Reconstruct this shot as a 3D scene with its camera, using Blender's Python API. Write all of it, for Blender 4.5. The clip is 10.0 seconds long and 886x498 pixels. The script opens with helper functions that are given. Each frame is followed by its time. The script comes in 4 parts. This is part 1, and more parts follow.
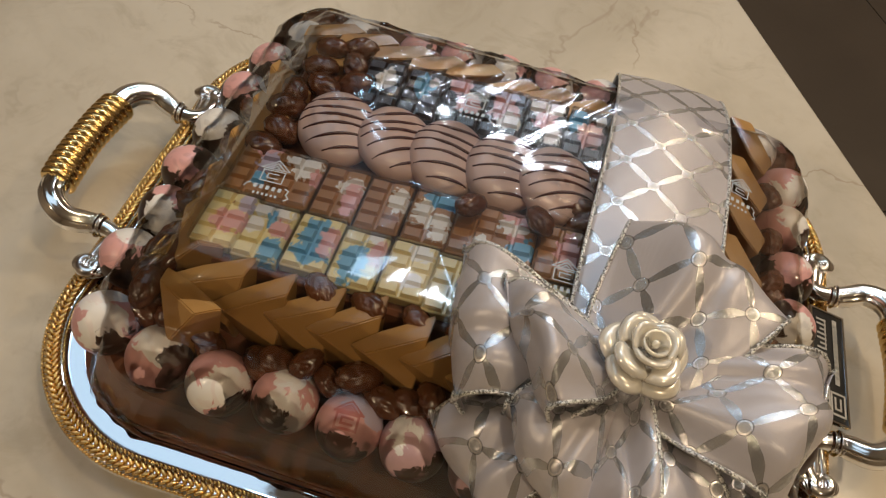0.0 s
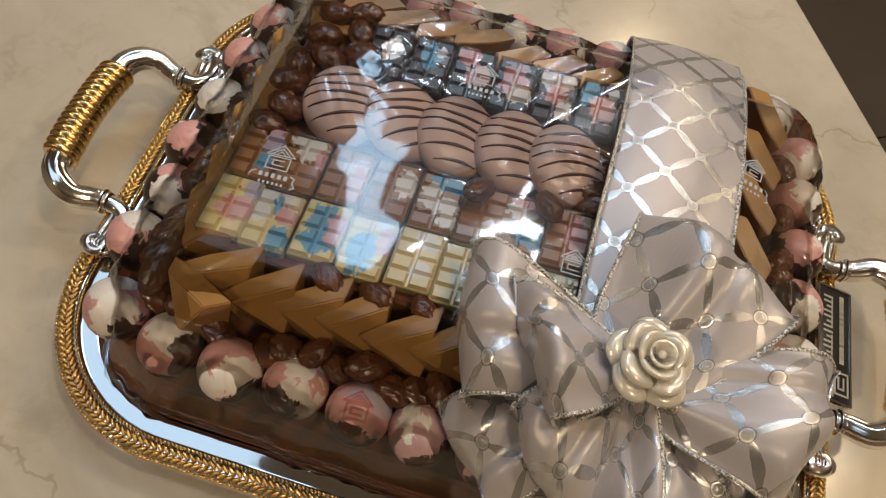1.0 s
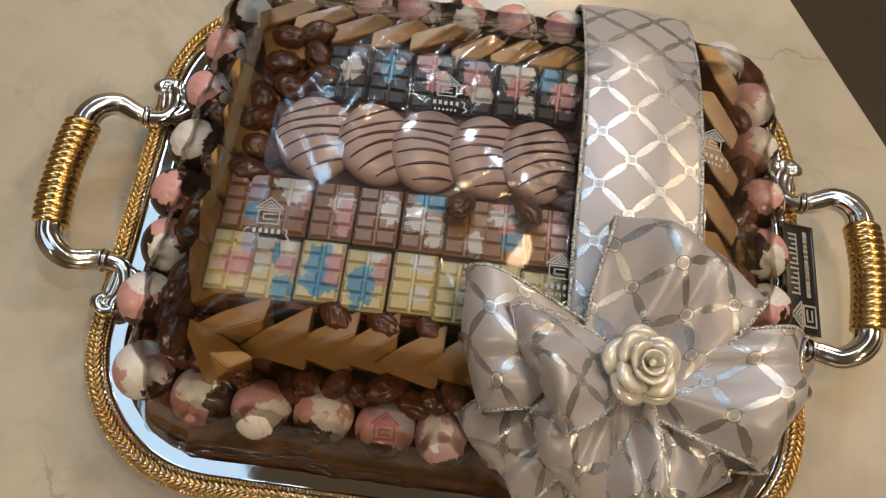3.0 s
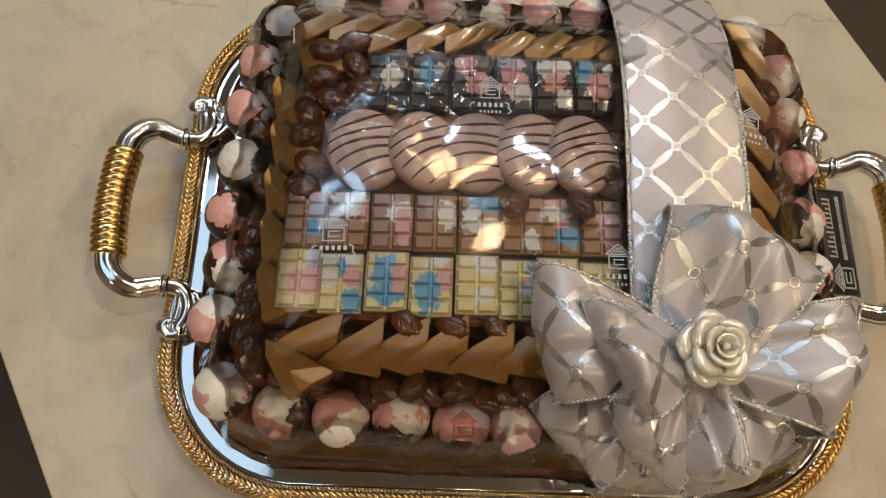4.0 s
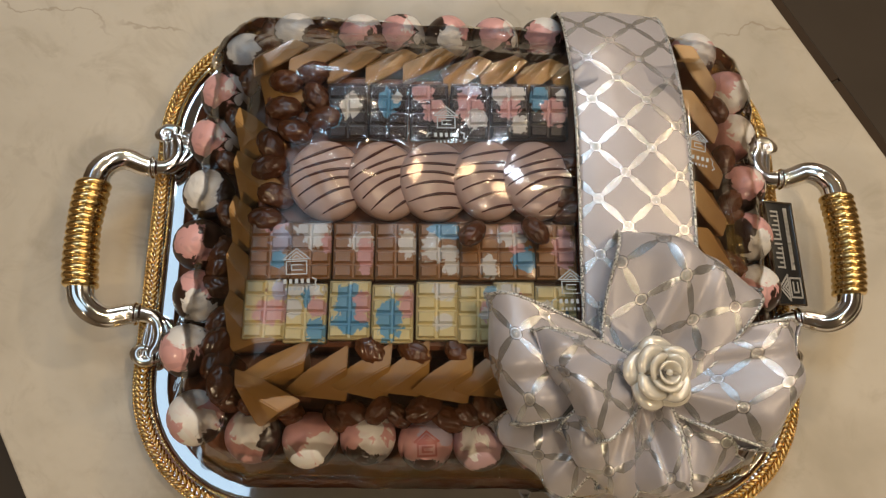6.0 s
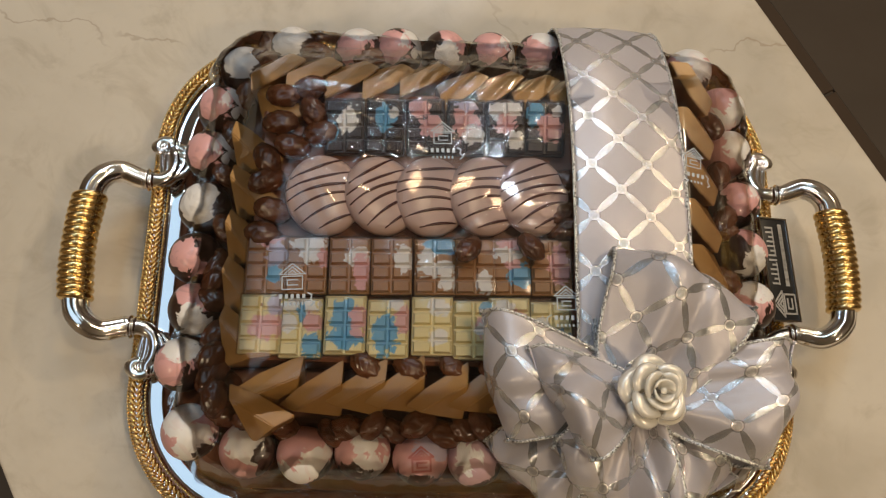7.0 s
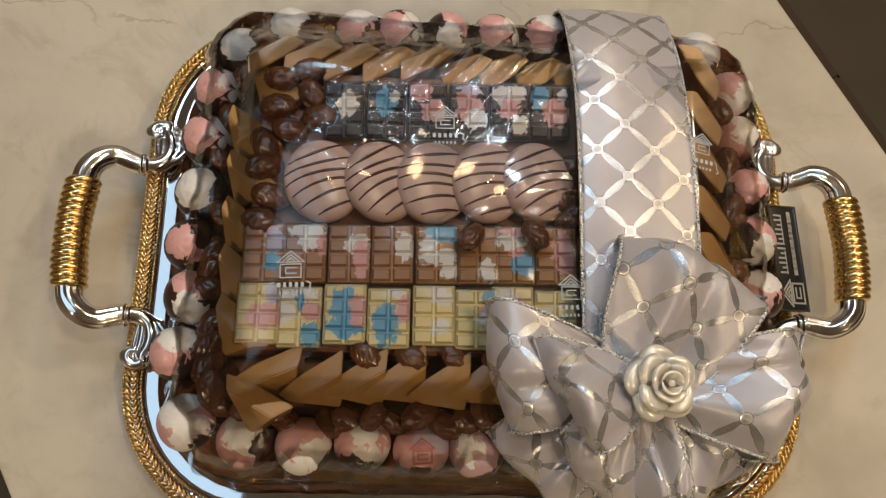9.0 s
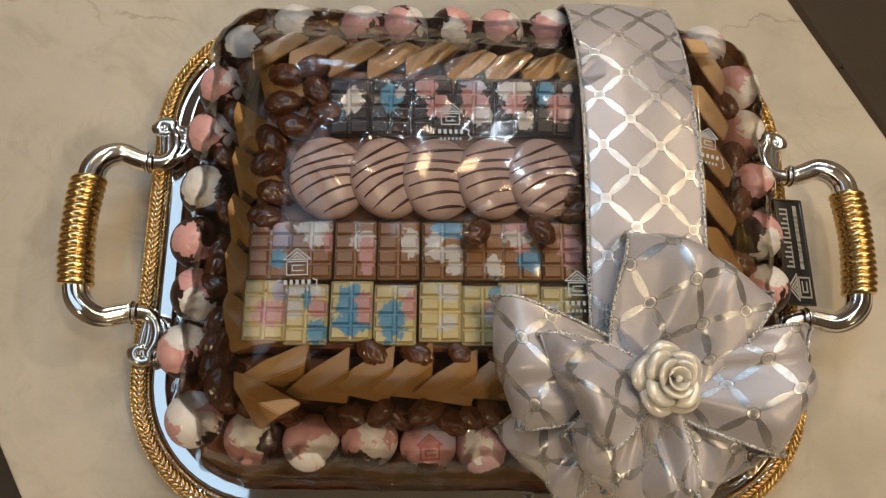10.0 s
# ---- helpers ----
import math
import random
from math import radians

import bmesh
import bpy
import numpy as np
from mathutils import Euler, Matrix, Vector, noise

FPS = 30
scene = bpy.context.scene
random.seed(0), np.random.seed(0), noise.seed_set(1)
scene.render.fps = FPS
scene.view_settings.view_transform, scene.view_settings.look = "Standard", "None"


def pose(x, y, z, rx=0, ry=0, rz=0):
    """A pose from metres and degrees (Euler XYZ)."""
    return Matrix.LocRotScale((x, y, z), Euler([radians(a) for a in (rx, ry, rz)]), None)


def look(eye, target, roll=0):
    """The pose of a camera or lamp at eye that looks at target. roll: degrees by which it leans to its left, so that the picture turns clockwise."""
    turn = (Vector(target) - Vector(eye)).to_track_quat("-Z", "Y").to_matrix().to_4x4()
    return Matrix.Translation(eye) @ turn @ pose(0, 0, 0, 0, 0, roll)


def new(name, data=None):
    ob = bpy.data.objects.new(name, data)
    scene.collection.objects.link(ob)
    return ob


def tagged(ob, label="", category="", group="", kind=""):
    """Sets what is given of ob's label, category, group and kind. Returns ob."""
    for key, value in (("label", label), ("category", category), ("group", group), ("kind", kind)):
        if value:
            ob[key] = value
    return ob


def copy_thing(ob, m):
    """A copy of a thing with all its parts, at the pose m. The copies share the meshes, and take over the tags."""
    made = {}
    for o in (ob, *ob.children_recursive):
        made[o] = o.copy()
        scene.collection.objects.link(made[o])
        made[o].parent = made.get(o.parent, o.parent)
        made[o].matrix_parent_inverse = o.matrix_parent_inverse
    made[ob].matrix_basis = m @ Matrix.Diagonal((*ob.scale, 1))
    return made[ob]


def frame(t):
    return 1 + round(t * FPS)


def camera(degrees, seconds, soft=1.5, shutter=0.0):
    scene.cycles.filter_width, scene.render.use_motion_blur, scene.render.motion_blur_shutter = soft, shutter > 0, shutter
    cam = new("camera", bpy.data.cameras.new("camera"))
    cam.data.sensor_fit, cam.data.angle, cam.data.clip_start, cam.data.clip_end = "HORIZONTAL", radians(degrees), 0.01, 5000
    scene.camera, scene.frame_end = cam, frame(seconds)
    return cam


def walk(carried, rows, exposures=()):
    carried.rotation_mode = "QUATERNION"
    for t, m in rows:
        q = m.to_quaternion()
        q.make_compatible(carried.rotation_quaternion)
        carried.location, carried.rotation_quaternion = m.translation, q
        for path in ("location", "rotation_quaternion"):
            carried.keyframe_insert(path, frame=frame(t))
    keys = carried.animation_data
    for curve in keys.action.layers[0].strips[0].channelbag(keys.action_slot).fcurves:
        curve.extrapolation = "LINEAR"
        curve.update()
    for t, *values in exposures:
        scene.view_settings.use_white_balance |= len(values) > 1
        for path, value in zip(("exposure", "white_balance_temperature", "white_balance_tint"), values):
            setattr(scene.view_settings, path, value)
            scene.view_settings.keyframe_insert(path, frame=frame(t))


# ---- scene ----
cam = camera(59.2, 10.0, 1.2)
METRES, EYE, TILT, LEAN, TURN = 0.272, 0.405, -54.15, -5.84, 17.08
START_X, START_Y = 0.0221, -0.2619
ROWS = [
    (0.0, 0.0, 0.0, 0.0, -0.0, 0.0, 0.0),
    (0.5, -0.0031, 0.02, 0.0402, 0.24, -1.75, -0.01),
    (1.0, -0.0013, 0.0166, 0.147, 0.53, -6.87, -0.03),
    (1.5, 0.0199, -0.0474, 0.2466, 0.51, -10.07, 0.65),
    (2.0, 0.0474, -0.0211, 0.3265, -0.22, -12.59, 2.71),
    (3.5, -0.1014, -0.037, 0.4892, -5.07, -17.87, 11.28),
    (4.0, -0.1575, -0.0304, 0.5469, -6.37, -19.52, 13.06),
    (4.5, -0.1352, 0.0018, 0.5777, -7.4, -21.02, 14.03),
    (5.0, -0.1112, 0.0258, 0.5974, -7.72, -22.23, 14.02),
    (5.5, -0.0794, 0.0107, 0.6289, -7.75, -22.41, 14.23),
    (6.0, -0.0752, -0.0554, 0.6636, -7.85, -22.1, 14.02),
    (7.5, -0.0675, -0.0467, 0.6892, -8.05, -21.74, 13.45),
    (8.0, -0.0583, -0.0517, 0.6782, -8.09, -22.02, 13.39),
    (8.5, -0.0665, -0.0346, 0.6793, -8.05, -22.36, 13.4),
    (9.0, -0.0718, -0.0124, 0.6747, -7.98, -22.8, 13.41),
    (9.5, -0.0718, -0.0106, 0.6822, -7.95, -23.18, 13.56),
    (10.0, -0.0767, -0.009, 0.6824, -7.92, -23.29, 13.78),
]
walk(cam, [(t, pose(START_X, START_Y, EYE, TILT, LEAN, TURN) @ pose(METRES * x, METRES * y, METRES * z, 90 + pitch, roll, yaw)) for t, x, y, z, yaw, pitch, roll in ROWS])

# ---- light ----
# the counter top lies at z = 0, the shop's floor 0.9 m below it, the ceiling 1.9 m above it
scene.view_settings.exposure = -0.04
world = bpy.data.worlds.new("room_air")
scene.world = world
world.use_nodes = True
world.node_tree.nodes["Background"].inputs["Color"].default_value = (1.0, 0.86, 0.7, 1)
world.node_tree.nodes["Background"].inputs["Strength"].default_value = 0.05


def area_lamp(name, x, y, z, sx, sy, watts, colour, target=(0, 0, 0)):
    data = bpy.data.lights.new(name, "AREA")
    data.shape, data.size, data.size_y, data.energy, data.color = "RECTANGLE", sx, sy, watts, colour
    ob = new(name, data)
    ob.matrix_world = look((x, y, z), target)
    return ob


WARM, COOL = (1.0, 0.765, 0.49), (0.82, 0.90, 1.0)
area_lamp("ceiling_strip_light", -0.41, 0.92, 1.83, 0.20, 0.50, 4.6, (0.52, 0.77, 1.0), (-0.41, 0.93, 0))
area_lamp("ceiling_strip_light", 0.04, 1.90, 1.83, 0.60, 0.12, 9.0, COOL, (0.04, 1.90, 0))
area_lamp("ceiling_panel_light", -0.88, 0.20, 1.88, 0.86, 1.20, 3.6, (0.58, 0.80, 1.0), (-0.88, 0.21, 0))
area_lamp("warm_overhead_lamp", 0.12, 0.72, 1.84, 0.10, 0.10, 1.0, (1.0, 0.66, 0.36), (0.1, 0.5, 0))
# small cool lamps, added in a row so the film's creases catch blue-white streaks
for lx, ly, watts in ((-0.19, 0.95, 1.0), (0.02, 1.02, 1.0), (0.24, 0.86, 1.0), (0.45, 0.76, 1.0)):
    area_lamp("film_streak_light", lx, ly, 1.84, 0.05, 0.11, watts, (0.80, 0.90, 1.0), (lx, ly, 0))
# warm lamps; the two with negative y are unseen fill added for the front
for lx, ly, watts in ((0.50, 2.35, 11.0), (1.4, 0.9, 11.0), (-1.6, -1.5, 15.0), (0.9, -1.1, 9.0), (0.50, 0.05, 7.0)):
    area_lamp("warm_overhead_lamp", lx, ly, 1.84, 0.10, 0.10, watts, WARM, (lx * 0.6, ly * 0.6, 0))


# ---- materials ----
def material(name, colour, rough=0.5, metal=0.0, **more):
    m = bpy.data.materials.new(name)
    m.use_nodes = True
    b = m.node_tree.nodes["Principled BSDF"]
    b.inputs["Base Color"].default_value = (*colour, 1)
    b.inputs["Roughness"].default_value = rough
    b.inputs["Metallic"].default_value = metal
    for key, value in more.items():
        b.inputs[key.replace("_", " ")].default_value = value
    return m


class Graph:
    """Short words for building a node graph."""

    def __init__(self, m):
        self.tree = m.node_tree
        self.shader = self.tree.nodes.get("Principled BSDF")

    def node(self, kind, **props):
        n = self.tree.nodes.new(kind)
        for key, value in props.items():
            setattr(n, key, value)
        return n

    def link(self, a, b):
        self.tree.links.new(a, b)

    def put(self, socket, value):
        if isinstance(value, bpy.types.NodeSocket):
            self.link(value, socket)
        else:
            socket.default_value = value

    def math(self, op, a, b=0.0, c=0.0):
        n = self.node("ShaderNodeMath", operation=op)
        for i, v in enumerate((a, b, c)):
            self.put(n.inputs[i], v)
        return n.outputs[0]

    def mix(self, fac, a, b):
        n = self.node("ShaderNodeMix", data_type="RGBA")
        self.put(n.inputs[0], fac)
        for s, v in ((n.inputs[6], a), (n.inputs[7], b)):
            self.put(s, v if isinstance(v, bpy.types.NodeSocket) else (*v, 1))
        return n.outputs[2]

    def coords(self, kind="Object", spread=0.0):
        out = self.node("ShaderNodeTexCoord").outputs[kind]
        if spread:
            info = self.node("ShaderNodeObjectInfo")
            scale = self.node("ShaderNodeVectorMath", operation="ADD")
            shift = self.node("ShaderNodeCombineXYZ")
            r = info.outputs["Random"]
            self.link(self.math("MULTIPLY", r, spread), shift.inputs[0])
            self.link(self.math("MULTIPLY", r, spread * 1.7), shift.inputs[1])
            self.link(self.math("MULTIPLY", r, spread * 0.6), shift.inputs[2])
            self.link(out, scale.inputs[0])
            self.link(shift.outputs[0], scale.inputs[1])
            out = scale.outputs[0]
        return out

    def noise(self, vector, scale, detail=3.0, rough=0.5, warp=0.0):
        n = self.node("ShaderNodeTexNoise")
        self.link(vector, n.inputs["Vector"])
        n.inputs["Scale"].default_value, n.inputs["Detail"].default_value = scale, detail
        n.inputs["Roughness"].default_value, n.inputs["Distortion"].default_value = rough, warp
        return n.outputs["Fac"]

    def step(self, value, low, high):
        n = self.node("ShaderNodeMapRange", interpolation_type="SMOOTHSTEP")
        self.link(value, n.inputs["Value"])
        n.inputs["From Min"].default_value, n.inputs["From Max"].default_value = low, high
        return n.outputs["Result"]

    def bump(self, height, strength, distance):
        n = self.node("ShaderNodeBump")
        n.inputs["Strength"].default_value, n.inputs["Distance"].default_value = strength, distance
        self.link(height, n.inputs["Height"])
        self.link(n.outputs[0], self.shader.inputs["Normal"])

    def base(self, colour):
        self.link(colour, self.shader.inputs["Base Color"])

    def rough(self, value):
        self.link(value, self.shader.inputs["Roughness"])


# x, y along and across the counter, angle and half length
HAIR_VEINS = ((-0.312, -0.178, 0.75, 0.055), (-0.058, 0.295, 1.40, 0.05), (-0.268, -0.120, 1.0, 0.03), (0.06, -0.26, 0.4, 0.05), (-0.22, 0.20, -0.5, 0.04))


def marble_material():
    m = material("cream_marble", (0.6, 0.53, 0.42), 0.16)
    g = Graph(m)
    c = g.coords()
    cloud = g.noise(c, 5.0, 5.0, 0.6, 0.6)
    fine = g.noise(c, 45.0, 4.0, 0.65)
    col = g.mix(g.step(cloud, 0.35, 0.68), (0.60, 0.545, 0.455), (0.46, 0.41, 0.33))
    col = g.mix(g.math("MULTIPLY", g.step(fine, 0.5, 0.8), 0.35), col, (0.45, 0.38, 0.29))
    mottle = g.noise(c, 17.0, 5.0, 0.65, 1.2)
    col = g.mix(g.math("MULTIPLY", g.step(mottle, 0.50, 0.70), 0.42), col, (0.38, 0.325, 0.245))
    vein = g.math("ABSOLUTE", g.math("SUBTRACT", g.noise(c, 2.6, 6.0, 0.6, 1.1), 0.5))
    patch = g.step(g.noise(c, 3.1, 2.0), 0.5, 0.62)
    mark = g.math("MULTIPLY", g.math("SUBTRACT", 1.0, g.step(vein, 0.0, 0.010)), patch)
    col = g.mix(g.math("MULTIPLY", mark, 0.30), col, (0.25, 0.18, 0.12))
    spot = g.step(g.noise(c, 24.0, 2.0, 0.5, 0.4), 0.70, 0.78)
    col = g.mix(g.math("MULTIPLY", spot, 0.25), col, (0.28, 0.21, 0.15))
    # a few long hair veins of their own: a line through (x, y) at an angle, wandering a little
    xyz = g.node("ShaderNodeSeparateXYZ")
    g.link(c, xyz.inputs[0])
    wander = g.math("MULTIPLY", g.math("SUBTRACT", g.noise(c, 16.0, 4.0, 0.6), 0.5), 0.06)
    for x, y, turn, reach in HAIR_VEINS:
        px, py = g.math("SUBTRACT", xyz.outputs[0], x), g.math("SUBTRACT", xyz.outputs[1], y)
        across = g.math("ADD", g.math("SUBTRACT", g.math("MULTIPLY", py, math.cos(turn)), g.math("MULTIPLY", px, math.sin(turn))), wander)
        along = g.math("ABSOLUTE", g.math("ADD", g.math("MULTIPLY", px, math.cos(turn)), g.math("MULTIPLY", py, math.sin(turn))))
        hair = g.math("SUBTRACT", 1.0, g.step(g.math("ABSOLUTE", across), 0.0002, 0.0016))
        hair = g.math("MULTIPLY", hair, g.math("SUBTRACT", 1.0, g.step(along, reach * 0.5, reach)))
        col = g.mix(g.math("MULTIPLY", hair, 0.38), col, (0.26, 0.18, 0.12))
    g.base(col)
    g.rough(g.math("ADD", 0.12, g.math("MULTIPLY", fine, 0.18)))
    g.bump(fine, 0.05, 0.001)
    return m


def floor_material():
    m = material("brown_floor_tile", (0.045, 0.034, 0.026), 0.35)
    g = Graph(m)
    c = g.coords()
    n = g.noise(c, 3.0, 5.0, 0.6, 0.5)
    g.base(g.mix(n, (0.060, 0.045, 0.033), (0.105, 0.082, 0.062)))
    g.bump(g.noise(c, 60.0, 3.0), 0.1, 0.002)
    return m


def metal_material(name, colour, rough, grain, relief=0.08):
    m = material(name, colour, rough, 1.0)
    g = Graph(m)
    c = g.coords()
    n = g.noise(c, 90.0, 4.0, 0.6)
    g.rough(g.math("ADD", rough * 0.6, g.math("MULTIPLY", n, rough)))
    g.bump(g.noise(c, grain, 3.0), relief, 0.0008)
    return m


LILAC = (0.52, 0.45, 0.55)


def painted_bar_material(name, ground, islands, seed, width=0.0235, length=0.0335):
    """A chocolate bar brushed with islands of cocoa butter: (colour, across, along, half width, half length), the bar's half sizes being 1."""
    m = material(name, ground, 0.32, 0.0, Coat_Weight=0.15, Coat_Roughness=0.12)
    g = Graph(m)
    c = g.coords()
    xyz = g.node("ShaderNodeSeparateXYZ")
    g.link(c, xyz.inputs[0])
    u, v = g.math("MULTIPLY", xyz.outputs[0], 2 / width), g.math("MULTIPLY", xyz.outputs[1], 2 / length)
    col = g.mix(g.noise(c, 180.0, 3.0), ground, tuple(k * 0.84 for k in ground))
    for i, (tint, cx, cy, rx, ry) in enumerate(islands):
        shift = g.node("ShaderNodeVectorMath", operation="ADD")
        g.link(c, shift.inputs[0])
        shift.inputs[1].default_value = (seed * 0.37 + i, seed * 0.11, 0.5 * i)
        rag = g.math("MULTIPLY", g.math("SUBTRACT", g.noise(shift.outputs[0], 200.0, 4.0, 0.6, 0.8), 0.5), 4.0)
        du, dv = g.math("DIVIDE", g.math("SUBTRACT", u, cx), rx), g.math("DIVIDE", g.math("SUBTRACT", v, cy), ry)
        far = g.math("ADD", g.math("ADD", g.math("MULTIPLY", du, du), g.math("MULTIPLY", dv, dv)), rag)
        cover = g.math("SUBTRACT", 1.0, g.step(far, 0.92, 1.06))
        col = g.mix(g.math("MULTIPLY", cover, 0.93), col, tint)
    g.base(col)
    g.bump(g.noise(c, 260.0, 3.0), 0.12, 0.0006)
    return m


def painted_ball_material(name, ground, caps, seed):
    """A truffle with brushed caps of colour: (colour, x, y, z, how far round it reaches, 1 being none and -1 all)."""
    m = material(name, ground, 0.36, 0.0, Coat_Weight=0.08, Coat_Roughness=0.10)
    g = Graph(m)
    c = g.coords()
    unit = g.node("ShaderNodeVectorMath", operation="NORMALIZE")
    g.link(c, unit.inputs[0])
    col = g.mix(g.noise(c, 150.0, 3.0), ground, tuple(k * 0.75 for k in ground))
    for i, (tint, x, y, z, reach) in enumerate(caps):
        shift = g.node("ShaderNodeVectorMath", operation="ADD")
        g.link(c, shift.inputs[0])
        shift.inputs[1].default_value = (seed * 0.53 + i * 0.7, seed * 0.21, 0.3 * i)
        rag = g.math("MULTIPLY", g.math("SUBTRACT", g.noise(shift.outputs[0], 75.0, 3.5, 0.55, 0.9), 0.5), 1.15)
        dot = g.node("ShaderNodeVectorMath", operation="DOT_PRODUCT")
        g.link(unit.outputs[0], dot.inputs[0])
        dot.inputs[1].default_value = Vector((x, y, z)).normalized()
        cover = g.step(g.math("ADD", dot.outputs["Value"], rag), reach, reach + 0.05)
        streak = g.math("SUBTRACT", 1.0, g.math("MULTIPLY", g.step(g.noise(shift.outputs[0], 60.0, 2.0, 0.4, 2.5), 0.5, 0.62), 0.15))
        col = g.mix(g.math("MULTIPLY", cover, streak), col, tint)
    g.base(col)
    g.bump(g.noise(c, 260.0, 3.0), 0.12, 0.0006)
    return m


def satin_material():
    """Lilac-grey satin with a woven silver lattice and stones at its crossings; the UV map is in metres."""
    m = material("satin_ribbon", (0.6, 0.56, 0.585), 0.34, 0.0, Sheen_Weight=0.15, Specular_IOR_Level=0.55)
    g = Graph(m)
    uv = g.node("ShaderNodeSeparateXYZ")
    g.link(g.node("ShaderNodeTexCoord").outputs["UV"], uv.inputs[0])
    u, v = uv.outputs[0], uv.outputs[1]
    wob = g.noise(g.node("ShaderNodeTexCoord").outputs["UV"], 240.0, 2.0)
    pitch = 0.0325
    a = g.math("DIVIDE", g.math("ADD", u, v), pitch)
    b = g.math("DIVIDE", g.math("SUBTRACT", u, v), pitch)
    da = g.math("ABSOLUTE", g.math("SUBTRACT", a, g.math("ROUND", a)))
    db = g.math("ABSOLUTE", g.math("SUBTRACT", b, g.math("ROUND", b)))
    wide = g.math("MULTIPLY", wob, 0.05)

    def band(d, other):
        half = g.math("ADD", g.math("MULTIPLY", g.step(other, 0.05, 0.40), 0.056), g.math("ADD", 0.010, wide))
        return g.math("LESS_THAN", d, half)

    line = g.math("MAXIMUM", band(da, db), band(db, da))
    ring = g.math("SQRT", g.math("ADD", g.math("MULTIPLY", da, da), g.math("MULTIPLY", db, db)))
    stone = g.math("LESS_THAN", ring, 0.100)
    rim = g.math("MULTIPLY", g.math("LESS_THAN", ring, 0.136), g.math("GREATER_THAN", ring, 0.100))
    outline = g.math("MULTIPLY", g.math("LESS_THAN", ring, 0.156), g.math("GREATER_THAN", ring, 0.136))
    silver = g.math("MAXIMUM", line, g.math("MAXIMUM", stone, rim))
    glit = g.noise(g.node("ShaderNodeTexCoord").outputs["UV"], 2600.0, 2.0, 0.7)
    col = g.mix(g.noise(g.node("ShaderNodeTexCoord").outputs["UV"], 60.0, 2.0), (0.46, 0.43, 0.45), (0.52, 0.485, 0.505))
    col = g.mix(silver, col, (0.58, 0.585, 0.60))
    col = g.mix(g.math("MULTIPLY", stone, g.step(glit, 0.45, 0.6)), col, (0.34, 0.33, 0.33))
    col = g.mix(rim, col, (0.80, 0.79, 0.79))
    col = g.mix(outline, col, (0.20, 0.19, 0.19))
    g.base(col)
    g.link(g.math("ADD", g.math("MULTIPLY", silver, 0.68), 0.12), g.shader.inputs["Metallic"])
    g.rough(g.math("ADD", g.math("MULTIPLY", silver, -0.06), 0.30))
    weave = g.node("ShaderNodeTexWave", wave_type="BANDS", bands_direction="Y")
    g.link(g.node("ShaderNodeTexCoord").outputs["UV"], weave.inputs["Vector"])
    weave.inputs["Scale"].default_value = 700.0
    high = g.math("ADD", g.math("MULTIPLY", weave.outputs["Fac"], 0.12), g.math("MULTIPLY", silver, 0.8))
    high = g.math("ADD", high, g.math("MULTIPLY", g.math("MULTIPLY", stone, glit), 1.5))
    hammer = g.noise(g.node("ShaderNodeTexCoord").outputs["UV"], 700.0, 2.0, 0.6)
    high = g.math("ADD", high, g.math("MULTIPLY", g.math("MULTIPLY", line, hammer), 1.6))
    g.bump(high, 0.35, 0.0005)
    return m


def glitter_material():
    m = material("glitter_cord", (0.72, 0.71, 0.7), 0.3, 0.6)
    g = Graph(m)
    c = g.coords()
    n = g.noise(c, 1000.0, 2.0, 0.7)
    g.base(g.mix(g.step(n, 0.4, 0.55), (0.16, 0.155, 0.15), (0.95, 0.95, 0.93)))
    g.bump(n, 0.9, 0.001)
    return m


def film_material(name, ior, gain, rough, tint, waves, relief):
    """Clear film: what is behind it shows through, with a gloss over it."""
    m = bpy.data.materials.new(name)
    m.use_nodes = True
    m.node_tree.nodes.clear()
    g = Graph(m)
    out = g.node("ShaderNodeOutputMaterial")
    clear = g.node("ShaderNodeBsdfTransparent")
    clear.inputs["Color"].default_value = (*tint, 1)
    gloss = g.node("ShaderNodeBsdfGlossy")
    gloss.inputs["Roughness"].default_value = rough
    soft_gloss = g.node("ShaderNodeBsdfGlossy")
    soft_gloss.inputs["Roughness"].default_value = min(0.5, rough * 5.5)
    both = g.node("ShaderNodeMixShader")
    both.inputs[0].default_value = 0.24
    g.link(gloss.outputs[0], both.inputs[1])
    g.link(soft_gloss.outputs[0], both.inputs[2])
    fres = g.node("ShaderNodeFresnel")
    fres.inputs["IOR"].default_value = ior
    mix = g.node("ShaderNodeMixShader")
    c = g.coords()
    n = g.noise(c, waves, 2.0, 0.4, 0.8)
    bump = g.node("ShaderNodeBump")
    bump.inputs["Strength"].default_value, bump.inputs["Distance"].default_value = relief, 0.004
    g.link(n, bump.inputs["Height"])
    g.link(bump.outputs[0], gloss.inputs["Normal"])
    g.link(bump.outputs[0], soft_gloss.inputs["Normal"])
    g.link(bump.outputs[0], fres.inputs["Normal"])
    fac = g.math("MULTIPLY", fres.outputs[0], gain)
    fac.node.use_clamp = True
    g.link(fac, mix.inputs[0])
    g.link(clear.outputs[0], mix.inputs[1])
    g.link(both.outputs[0], mix.inputs[2])
    g.link(mix.outputs[0], out.inputs[0])
    return m


